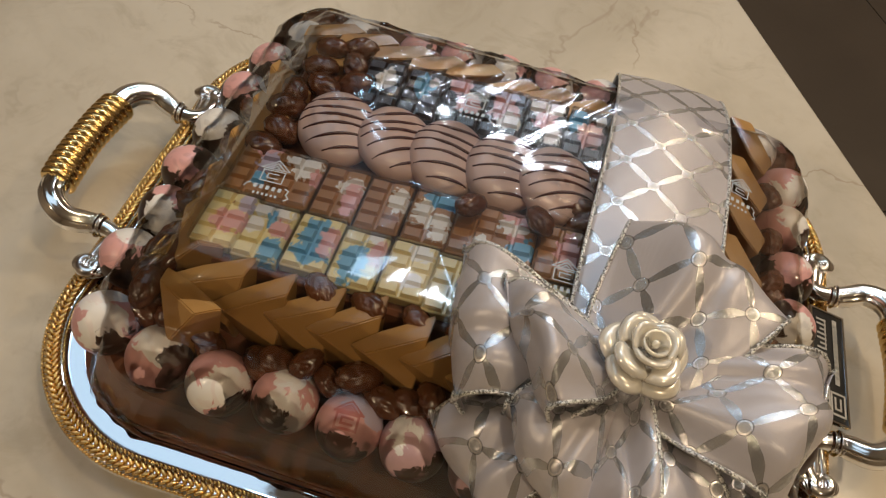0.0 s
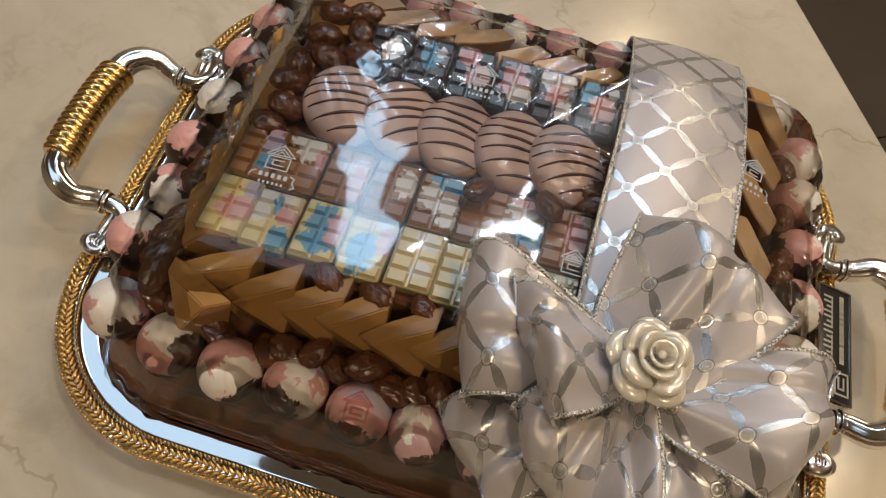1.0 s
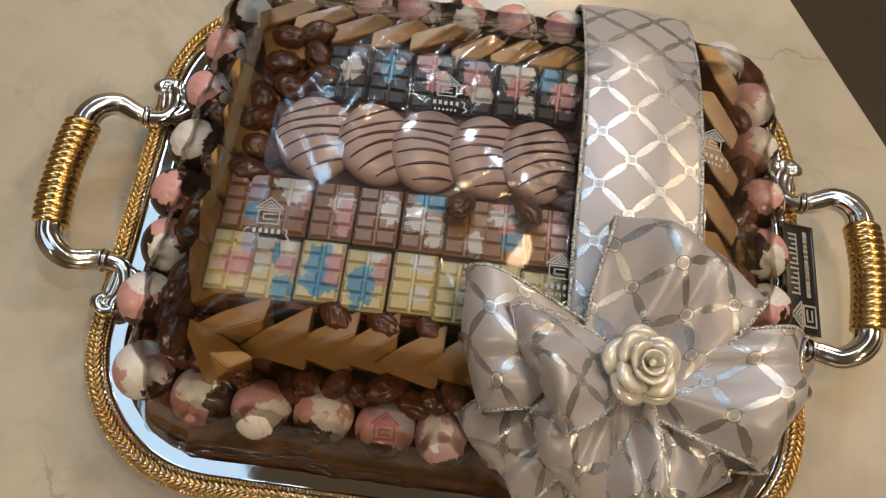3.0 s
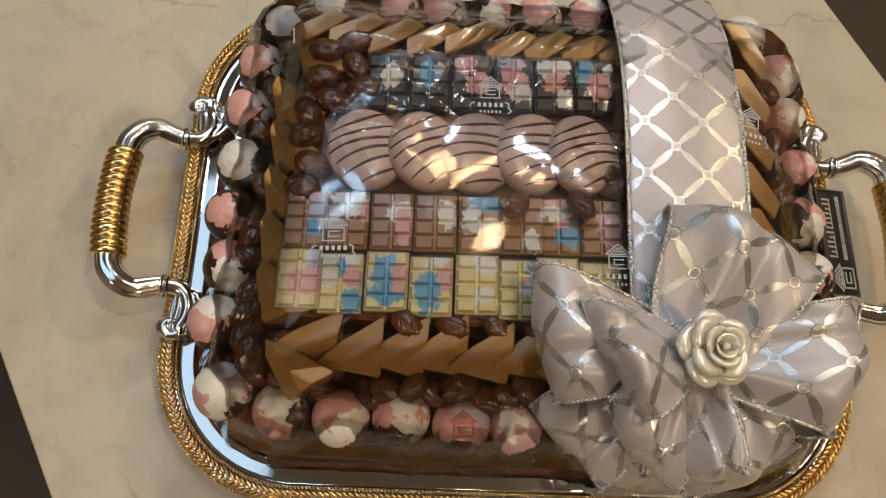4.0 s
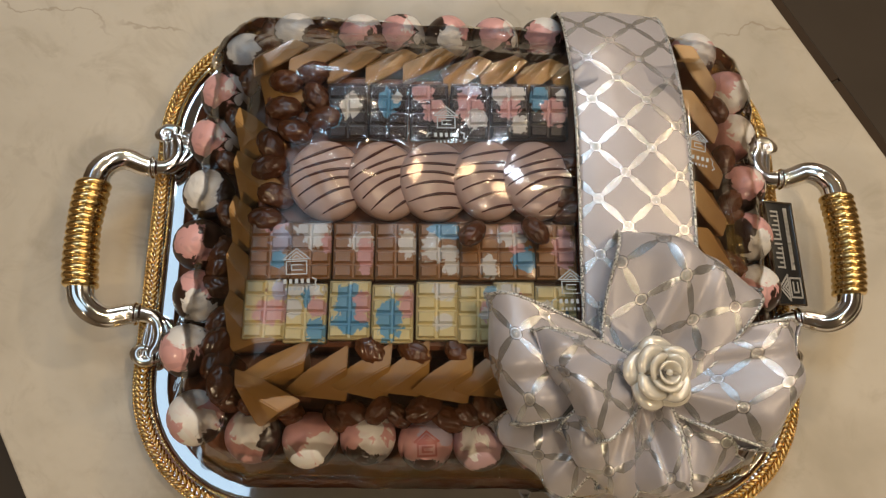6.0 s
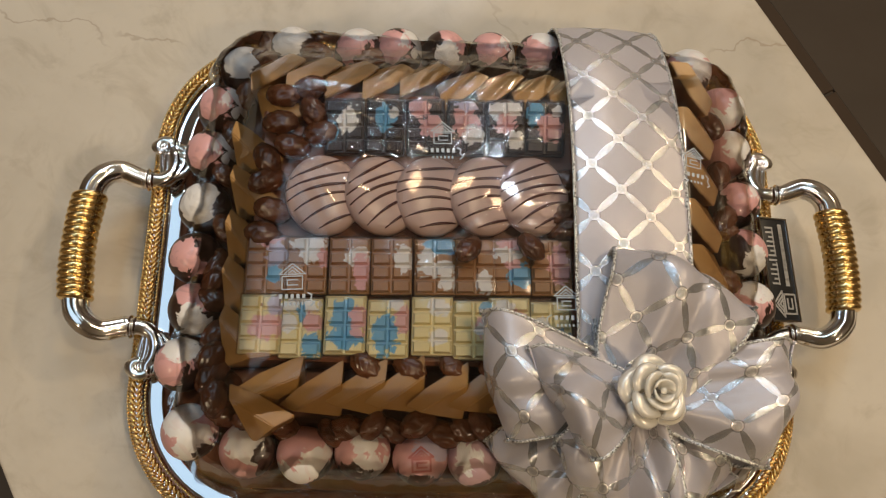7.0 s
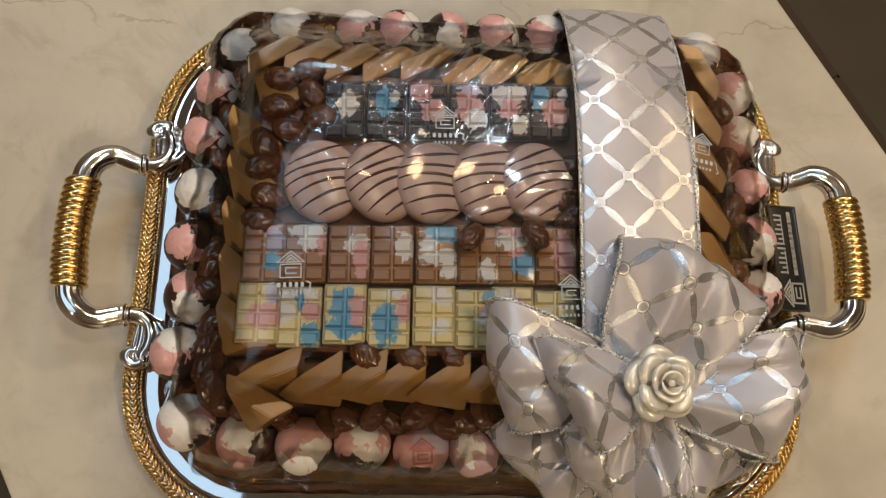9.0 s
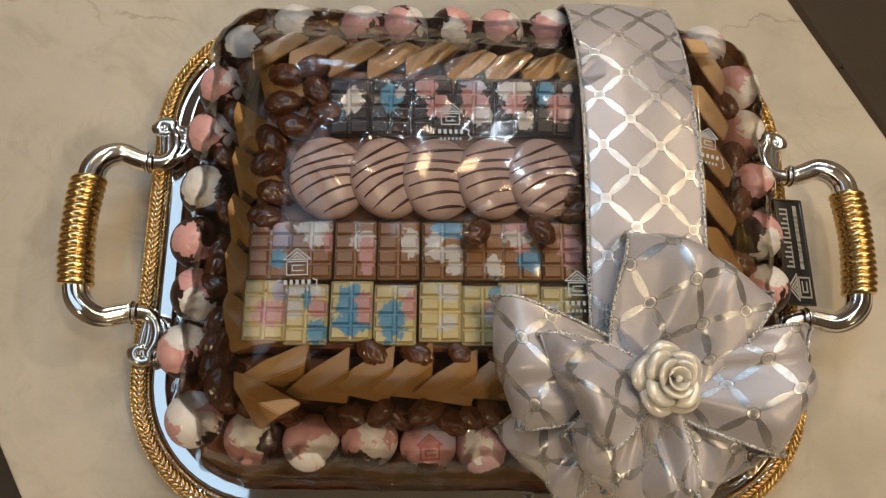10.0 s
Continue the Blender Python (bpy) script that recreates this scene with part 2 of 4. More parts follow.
def date_material():
    m = material("date_skin", (0.07, 0.022, 0.009), 0.25, 0.0, Coat_Weight=0.5, Coat_Roughness=0.15)
    g = Graph(m)
    c = g.coords("Object", 5.0)
    n = g.noise(c, 150.0, 4.0, 0.6, 0.8)
    g.base(g.mix(n, (0.045, 0.014, 0.006), (0.17, 0.058, 0.022)))
    g.bump(g.noise(c, 170.0, 2.0, 0.5, 1.5), 0.5, 0.002)
    return m


def caramel_material():
    m = material("caramel_chocolate", (0.35, 0.19, 0.065), 0.30, 0.0, Coat_Weight=0.45, Coat_Roughness=0.07)
    g = Graph(m)
    c = g.coords("Object", 4.0)
    g.base(g.mix(g.noise(c, 70.0, 4.0, 0.6), (0.32, 0.165, 0.048), (0.43, 0.240, 0.076)))
    g.bump(g.noise(c, 220.0, 3.0), 0.12, 0.001)
    return m


def plain_noise_material(name, a, b, rough, scale, bump=0.1, metal=0.0):
    m = material(name, a, rough, metal)
    g = Graph(m)
    c = g.coords()
    n = g.noise(c, scale, 4.0, 0.6)
    g.base(g.mix(n, a, b))
    g.bump(g.noise(c, scale * 4, 3.0), bump, 0.001)
    return m


PINK, WHITE, BLUE, DARK, MILK = (0.72, 0.39, 0.37), (0.78, 0.75, 0.71), (0.13, 0.38, 0.58), (0.042, 0.020, 0.013), (0.40, 0.195, 0.070)
MARBLE, FLOOR = marble_material(), floor_material()
SILVER = metal_material("polished_silver", (0.93, 0.92, 0.90), 0.10, 60.0)
MIRROR = metal_material("mirror_silver", (0.78, 0.80, 0.82), 0.05, 30.0, 0.22)
GOLD = metal_material("gold_plate", (0.84, 0.60, 0.26), 0.20, 300.0)
IVORY, COCOA = (0.86, 0.72, 0.36), (0.040, 0.022, 0.018)
COOKIE = plain_noise_material("pink_glaze", (0.58, 0.415, 0.365), (0.64, 0.47, 0.415), 0.3, 60.0)
DRIZZLE = plain_noise_material("drizzled_chocolate", (0.085, 0.018, 0.015), (0.05, 0.014, 0.012), 0.3, 200.0)
CARAMEL, DATE = caramel_material(), date_material()
CARD = plain_noise_material("brown_card", (0.26, 0.105, 0.055), (0.17, 0.068, 0.036), 0.38, 40.0)
SATIN, GLITTER = satin_material(), glitter_material()
FILM = film_material("clear_cellophane", 1.50, 1.35, 0.034, (0.985, 0.98, 0.975), 22.0, 0.02)
WRAPPER = film_material("clear_wrapper", 1.38, 0.6, 0.12, (0.98, 0.98, 0.98), 60.0, 0.05)
PEARL = material("pearl_resin", (0.86, 0.82, 0.73), 0.24, 0.25, Coat_Weight=0.9, Coat_Roughness=0.06, Transmission_Weight=0.08)
PRINT = plain_noise_material("white_print", (0.50, 0.56, 0.62), (0.40, 0.45, 0.50), 0.5, 300.0)
PLATE_INK = plain_noise_material("silver_lettering", (0.62, 0.61, 0.58), (0.5, 0.49, 0.47), 0.3, 200.0, 0.1, 0.5)
BLACK = plain_noise_material("black_enamel", (0.012, 0.012, 0.013), (0.02, 0.02, 0.02), 0.3, 90.0)
WALL = plain_noise_material("warm_plaster", (0.44, 0.36, 0.28), (0.48, 0.40, 0.31), 0.8, 6.0)
CEILING = plain_noise_material("ceiling_paint", (0.5, 0.46, 0.40), (0.54, 0.50, 0.43), 0.8, 6.0)
WOOD = plain_noise_material("dark_counter_front", (0.05, 0.032, 0.02), (0.08, 0.05, 0.03), 0.4, 8.0)


# ---- mesh helpers ----
def part(name, bm, mat, parent=None, label="", smooth=True):
    """Links a bmesh as one mesh object, under a thing or a part."""
    me = bpy.data.meshes.new(name)
    bmesh.ops.recalc_face_normals(bm, faces=bm.faces[:])
    bm.to_mesh(me)
    bm.free()
    if mat:
        me.materials.append(mat)
    if smooth:
        me.shade_smooth()
    ob = new(name, me)
    if parent:
        ob.parent = parent
    if label:
        tagged(ob, label)
    return ob


def empty(name, m, label, category, group="", kind=""):
    ob = new(name)
    ob.empty_display_size = 0.01
    ob.matrix_world = m
    return tagged(ob, label, category, group, kind)


def box_bm(x0, x1, y0, y1, z0, z1, bevel=0.0, seg=2):
    bm = bmesh.new()
    bmesh.ops.create_cube(bm, size=1, matrix=Matrix.Translation(((x0 + x1) / 2, (y0 + y1) / 2, (z0 + z1) / 2)) @ Matrix.Diagonal((x1 - x0, y1 - y0, z1 - z0, 1)))
    if bevel:
        bmesh.ops.bevel(bm, geom=bm.edges[:], offset=bevel, segments=seg, affect="EDGES", profile=0.6)
    return bm


def tube(bm, pts, radius, n=8, flute=0.0, flutes=6, closed=False):
    """A tube along pts; radius is one number or a function of 0..1."""
    pts = [Vector(p) for p in pts]
    count = len(pts)
    rings, side = [], None
    for i, p in enumerate(pts):
        a = pts[(i - 1) % count if closed else max(i - 1, 0)]
        b = pts[(i + 1) % count if closed else min(i + 1, count - 1)]
        t = (b - a).normalized()
        if side is None:
            side = t.orthogonal().normalized()
        side = (side - t * side.dot(t)).normalized()
        up = t.cross(side)
        r = radius(i / (count - 1)) if callable(radius) else radius
        ring = []
        for k in range(n):
            f = 2 * math.pi * k / n
            rr = r * (1 + flute * math.cos(flutes * f))
            ring.append(bm.verts.new(p + rr * (math.cos(f) * side + math.sin(f) * up)))
        rings.append(ring)
    for i in range(count if closed else count - 1):
        a, b = rings[i], rings[(i + 1) % count]
        for k in range(n):
            bm.faces.new((a[k], a[(k + 1) % n], b[(k + 1) % n], b[k]))
    if not closed:
        bm.faces.new(rings[0][::-1])
        bm.faces.new(rings[-1])
    return bm


def smooth_line(pts, per=8):
    """A Catmull-Rom line through a few points."""
    pts = [Vector(p) for p in pts]
    out = []
    for i in range(len(pts) - 1):
        p0, p1, p2, p3 = pts[max(i - 1, 0)], pts[i], pts[i + 1], pts[min(i + 2, len(pts) - 1)]
        for k in range(per):
            t = k / per
            out.append(0.5 * ((2 * p1) + (p2 - p0) * t + (2 * p0 - 5 * p1 + 4 * p2 - p3) * t * t + (3 * p1 - p0 - 3 * p2 + p3) * t ** 3))
    return out + [pts[-1]]


def round_rect(a, b, r, count):
    """Evenly spaced points (x, y, outward angle) round a rectangle with round corners."""
    r = min(r, a - 1e-4, b - 1e-4)
    legs = [("l", a - r, 0), ("c", 0, 0)] * 4
    straight = [2 * (b - r), 2 * (a - r)] * 2
    arc = math.pi / 2 * r
    total = sum(straight) + 4 * arc
    centres = [(a - r, b - r), (-(a - r), b - r), (-(a - r), -(b - r)), (a - r, -(b - r))]
    out = []
    for i in range(count):
        s = total * i / count
        for q in range(4):
            if s < straight[q]:
                ang = q * math.pi / 2
                cx, cy = centres[q]
                px, py = centres[(q - 1) % 4]
                f = s / straight[q]
                out.append((px + (cx - px) * f + r * math.cos(ang), py + (cy - py) * f + r * math.sin(ang), ang))
                break
            s -= straight[q]
            if s < arc:
                ang = q * math.pi / 2 + s / r
                out.append((centres[q][0] + r * math.cos(ang), centres[q][1] + r * math.sin(ang), ang))
                break
            s -= arc
    return out


def loft(rings, cap_first=False, cap_last=False):
    bm = bmesh.new()
    vs = [[bm.verts.new(p) for p in ring] for ring in rings]
    for a, b in zip(vs, vs[1:]):
        for k in range(len(a)):
            bm.faces.new((a[k], a[(k + 1) % len(a)], b[(k + 1) % len(b)], b[k]))
    if cap_first:
        bm.faces.new(vs[0][::-1])
    if cap_last:
        bm.faces.new(vs[-1])
    return bm


def ellipsoid(bm, m, n=7, rings=5):
    bmesh.ops.create_uvsphere(bm, u_segments=n, v_segments=rings, radius=1.0, matrix=m)


def crop(value, low=0.0, high=1.0):
    return max(low, min(high, value))


# ---- the room ----
EDGE_ANGLE = -60.0
counter_pose = pose(0.0004, 0.0002, 0, 0, 0, EDGE_ANGLE)
counter = empty("counter", counter_pose, "long shop counter with a cream polished marble top", "counter")
part("marble_top", box_bm(-1.6, 1.6, -0.3175, 0.3175, -0.03, 0.0, 0.002), MARBLE, counter, "cream marble slab with faint brown veins")
part("counter_body", box_bm(-1.56, 1.56, -0.29, 0.29, -0.9, -0.0305), WOOD, counter, "dark wooden counter front")

room_pose = pose(0, 0, 0, 0, 0, EDGE_ANGLE)


def room_part(name, box, z0, z1, mat, label, category):
    ob = part(name, box_bm(*box, z0, z1), mat, smooth=False)
    ob.matrix_world = room_pose
    return tagged(ob, label, category, kind="structure")


floor = room_part("floor", (-3, 3, -3, 3), -1.0, -0.905, FLOOR, "dark brown tiled shop floor", "floor")
first_tile = None
for i in range(-2, 3):
    for j in range(-5, 5):
        tile = new("floor_tile", first_tile) if first_tile else part("floor_tile", box_bm(-0.598, 0.598, -0.298, 0.298, -0.01, 0.0, 0.001, 1), FLOOR, floor, smooth=False)
        first_tile = tile.data
        tile.parent = floor
        tile.matrix_basis = pose(i * 1.2, j * 0.6 + 0.175, -0.894)
first_border = None
for i in range(-2, 2):
    piece = new("border_tile", first_border) if first_border else part("border_tile", box_bm(-0.597, 0.597, -0.059, 0.059, -0.01, 0.0, 0.001, 1), WOOD, floor, "dark brown border tile", smooth=False)
    first_border = piece.data
    piece.parent = floor
    piece.matrix_basis = pose(i * 1.2 + 0.448, 1.014, -0.889)
for name, box in (("wall_north", (-3, 3, 3.0, 3.1)), ("wall_south", (-3, 3, -3.1, -3.0)), ("wall_east", (3.0, 3.1, -3.1, 3.1)), ("wall_west", (-3.1, -3.0, -3.1, 3.1))):
    room_part(name, box, -1.0, 1.95, WALL, "warm beige plastered shop wall", "wall")
room_part("ceiling", (-3.1, 3.1, -3.1, 3.1), 1.95, 2.05, CEILING, "off-white painted shop ceiling", "ceiling")

# ---- the tray ----
TRAY_A, TRAY_B, TRAY_R = 0.2130, 0.1690, 0.088
tray = empty("serving_tray", pose(0, 0, 0, 0, 0, 0.9), "silver serving tray with a braided gold rim and two handles", "tray")


def tray_ring(inset, z, count=160):
    return [(x, y, z) for x, y, _ in round_rect(TRAY_A - inset, TRAY_B - inset, TRAY_R - inset, count)]


profile = [(0.0005, 0.0185), (0.0, 0.0205), (0.001, 0.0222), (0.006, 0.0232), (0.0115, 0.0222), (0.0121, 0.0212), (0.0124, 0.0204), (0.0130, 0.0201), (0.0134, 0.0200), (0.0150, 0.0200), (0.0205, 0.0200), (0.0212, 0.0200), (0.0216, 0.0198), (0.0232, 0.0175), (0.0250, 0.0140), (0.0262, 0.0130), (0.0290, 0.0128), (0.045, 0.0128)]
under = [(0.060, 0.0), (0.036, 0.0002), (0.030, 0.0085), (0.018, 0.0108), (0.0125, 0.0135), (0.0105, 0.0180), (0.004, 0.0188)]
bm = loft([tray_ring(d, z) for d, z in profile], cap_last=True)
low = loft([tray_ring(d, z) for d, z in under], cap_first=True)
me = bpy.data.meshes.new("join")
low.to_mesh(me)
low.free()
bm.from_mesh(me)
bpy.data.meshes.remove(me)
part("tray_dish", bm, MIRROR, tray, "mirror-polished silver dish")


def braid(name, inset, z, strand, lean, count, flip):
    """One row of slanted gold strands along the rim."""
    seed = bmesh.new()
    ellipsoid(seed, Matrix(), 8, 5)
    seed.verts.index_update()
    shape = np.array([v.co[:] for v in seed.verts]) * strand
    faces = [[v.index for v in f.verts] for f in seed.faces]
    seed.free()
    verts, polys = [], []
    for i, (x, y, ang) in enumerate(round_rect(TRAY_A - inset, TRAY_B - inset, TRAY_R - inset, count)):
        t = ang + math.pi / 2 + flip * lean
        c, s = math.cos(t), math.sin(t)
        verts.extend((shape @ np.array([[c, s, 0], [-s, c, 0], [0, 0, 1]]) + (x, y, z)).tolist())
        polys.extend([[k + i * len(shape) for k in f] for f in faces])
    me = bpy.data.meshes.new(name)
    me.from_pydata(verts, [], polys)
    me.materials.append(GOLD)
    me.shade_smooth()
    ob = new(name, me)
    ob.parent = tray
    return tagged(ob, "gold braided rim")


braid("rim_braid", 0.0042, 0.0236, (0.0034, 0.0013, 0.0019), 0.7, 380, 1)
braid("rim_braid", 0.0081, 0.0236, (0.0034, 0.0013, 0.0019), 0.7, 380, -1)
braid("rim_cord", 0.0010, 0.0222, (0.0014, 0.00075, 0.0010), 0.6, 640, 1)
braid("rim_cord", 0.0116, 0.0222, (0.0014, 0.00075, 0.0010), 0.6, 600, -1)


def handle(side, shift):
    """A silver bail handle with a ribbed gold grip and scrolled brackets."""
    h = new("handle")
    h.parent = tray
    h.matrix_basis = pose(0, shift, 0) @ Matrix.Diagonal((side, 1, 1, 1))
    for end in (1, -1):
        arm = [(0.2445, 0.034 * end, 0.040), (0.2425, 0.042 * end, 0.0405), (0.2365, 0.0490 * end, 0.040), (0.228, 0.0525 * end, 0.037), (0.219, 0.0500 * end, 0.034), (0.213, 0.0485 * end, 0.0325)]
        bm = tube(bmesh.new(), smooth_line(arm), lambda t: 0.0079 - 0.0019 * t, 36, 0.055, 9)
        part("arm", bm, SILVER, h, "fluted silver arm")
        bm = bmesh.new()
        for dx, r in ((0.0, 0.0066), (0.0025, 0.0076), (0.005, 0.0064)):
            c = Vector((0.2145 - dx, (0.0490 - dx * 0.1) * end, 0.0328 - dx * 0.15))
            ellipsoid(bm, Matrix.Translation(c) @ Matrix.Diagonal((0.0019, r, r, 1)), 16, 8)
        part("collar", bm, SILVER, h)
        # the scroll runs from the collar to the rim and away along it, with a curl at its end
        bm = bmesh.new()
        for k, (off, rad) in enumerate(((0.0, 0.0054), (0.0050, 0.0038), (-0.0048, 0.0038), (0.0092, 0.0029), (-0.0084, 0.0025))):
            line = [(0.210, 0.0485 * end, 0.0315), (0.2035, 0.0495 * end, 0.0305), (0.1985 - off * 0.6, 0.0535 * end, 0.0300), (0.1965 - off, 0.0600 * end, 0.0295), (0.1975 - off, 0.0670 * end, 0.0290), (0.2005 - off * 0.7, 0.0725 * end, 0.0285)]
            for q in range(1, 8):
                f = q * 0.75
                rr = 0.0074 * (1 - q / 9.0)
                line.append((0.2050 - off * 0.4 - rr * math.cos(f), (0.0722 + rr * math.sin(f)) * end, 0.0285 + 0.0004 * q))
            tube(bm, smooth_line(line, 5), lambda t, rad=rad: rad * (1.0 - 0.55 * t), 10)
        for k in range(5):
            ellipsoid(bm, Matrix.Translation((0.1950 - 0.0012 * k, (0.0560 + 0.0042 * k) * end, 0.0295)) @ Matrix.Rotation((0.7 - 0.1 * k) * end, 4, "Z") @ Matrix.Diagonal((0.0072, 0.0024, 0.0032, 1)), 10, 8)
        part("scroll_bracket", bm, SILVER, h, "scrolled silver leaf bracket")
    rings, n = [], 15 * 12
    for i in range(n + 1):
        f = i / n
        y = -0.0345 + 0.069 * f
        x = 0.2445 + 0.0028 * (1 - (y / 0.0345) ** 2)
        r = 0.0088 + 0.0020 * abs(math.sin(math.pi * 15 * f)) ** 0.45 + 0.0002 * math.sin(9 * f)
        rings.append([(x + r * math.cos(a), y, 0.0402 + r * math.sin(a)) for a in [2 * math.pi * k / 20 for k in range(20)]])
    part("grip", loft(rings, True, True), GOLD, h, "ribbed gold grip")
    return h


handle(-1, 0.004)
handle(1, 0.008)


def emblem_lines(size):
    """The shop's mark as plain strokes: a roof over a square with a bent stroke in it."""
    s = size
    return [[(-0.5 * s, 0.08 * s), (0, 0.5 * s), (0.5 * s, 0.08 * s), (-0.5 * s, 0.08 * s)], [(-0.28 * s, 0.12 * s), (0, 0.36 * s), (0.28 * s, 0.12 * s)], [(-0.12 * s, 0.13 * s), (0, 0.23 * s), (0.12 * s, 0.13 * s)],
            [(-0.38 * s, 0.0), (-0.38 * s, -0.5 * s), (0.38 * s, -0.5 * s), (0.38 * s, 0.0), (-0.38 * s, 0.0)], [(0.2 * s, -0.14 * s), (-0.18 * s, -0.14 * s), (-0.18 * s, -0.34 * s), (0.2 * s, -0.34 * s)]]


def strokes(bm, lines, width, place, step=0.0012):
    """Flat strokes along lines, laid on a surface by place(x, y)."""
    for line in lines:
        for (x0, y0), (x1, y1) in zip(line, line[1:]):
            length = math.hypot(x1 - x0, y1 - y0)
            if length < 1e-6:
                continue
            tx, ty = (x1 - x0) / length, (y1 - y0) / length
            n = max(1, int(length / step))
            row = []
            for i in range(n + 1):
                f = -width / 2 + (length + width) * i / n
                px, py = x0 + tx * f, y0 + ty * f
                row.append([bm.verts.new(place(px - ty * width / 2 * k, py + tx * width / 2 * k)) for k in (1, -1)])
            for a, b in zip(row, row[1:]):
                bm.faces.new((a[0], a[1], b[1], b[0]))
    return bm


plaque = new("plaque")
plaque.parent = tray
plaque.matrix_basis = pose(0.2040, 0.0015, 0.0400, 0, 14, 2) @ pose(0, 0, 0, 0, 0, 90)
part("plate", box_bm(-0.0350, 0.0350, -0.0108, 0.0108, -0.0012, 0.0006, 0.0004), BLACK, plaque, "black enamel plate")
bm = bmesh.new()
for x0, x1, y0, y1 in ((-0.0355, 0.0355, 0.0101, 0.0113), (-0.0355, 0.0355, -0.0113, -0.0101), (-0.0355, -0.0345, -0.0101, 0.0101), (0.0345, 0.0355, -0.0101, 0.0101)):
    bmesh.ops.create_cube(bm, size=1, matrix=Matrix.Translation(((x0 + x1) / 2, (y0 + y1) / 2, 0.0003)) @ Matrix.Diagonal((x1 - x0, y1 - y0, 0.0024, 1)))
part("frame", bm, SILVER, plaque, "thin silver frame", smooth=False)
bm = strokes(bmesh.new(), [[(x - 0.0235, y - 0.0005) for x, y in line] for line in emblem_lines(0.017)], 0.0012, lambda x, y: (x, y, 0.0010))
part("mark", bm, PLATE_INK, plaque, smooth=False)
bm = bmesh.new()
for k in range(13):
    x = -0.010 + 0.0032 * k
    strokes(bm, [[(x, 0.0015), (x, 0.0065 - 0.002 * (k % 3 == 1))]], 0.0013, lambda x, y: (x, y, 0.0010))
strokes(bm, [[(-0.0105, 0.0015), (0.004, 0.0015)], [(0.010, 0.0015), (0.028, 0.0015)]], 0.0009, lambda x, y: (x, y, 0.0010))
for k in range(12):
    x = -0.010 + 0.0034 * k
    strokes(bm, [[(x, -0.0050), (x + 0.0024, -0.0050)]], 0.0030, lambda x, y: (x, y, 0.0010))
part("lettering", bm, PLATE_INK, plaque, "silver bars of lettering", smooth=False)

# ---- the stepped box that carries the sweets ----
TOP_LOW, TOP_MID, TOP_HIGH = 0.036, 0.0455, 0.0795
box = empty("stepped_box", pose(0, 0, 0.0130), "dark brown card box with stepped tiers on the tray", "box")


def tier(name, x0, x1, y0, y1, z0, z1, grow, r):
    cx, cy, a, b = (x0 + x1) / 2, (y0 + y1) / 2, (x1 - x0) / 2, (y1 - y0) / 2
    rings = []
    for z, g, in ((z0, grow), (z1 - 0.002, 0.0), (z1, -0.002)):
        rings.append([(cx + x, cy + y, z - 0.0130) for x, y, _ in round_rect(a + g, b + g, r, 96)])
    part(name, loft(rings, True, True), CARD, box, smooth=False)


tier("lower_tier", -0.176, 0.182, -0.1355, 0.151, 0.0132, TOP_LOW, 0.0065, 0.045)
tier("middle_tier", -0.152, 0.152, -0.106, 0.126, TOP_LOW + 0.0002, TOP_MID, 0.0, 0.012)
tier("upper_tier", -0.134, 0.130, -0.072, 0.098, TOP_MID + 0.0002, TOP_HIGH, 0.0, 0.004)


# ---- the sweets ----
def ball_mesh(mat, seed):
    bm = bmesh.new()
    bmesh.ops.create_uvsphere(bm, u_segments=28, v_segments=18, radius=0.0162)
    for v in bm.verts:
        v.co *= 1 + 0.035 * noise.noise(v.co * 60 + Vector((seed, 0, 0)))
        v.co.z *= 1.04
    return part("chocolate_ball", bm, mat)


rng = random.Random(4)
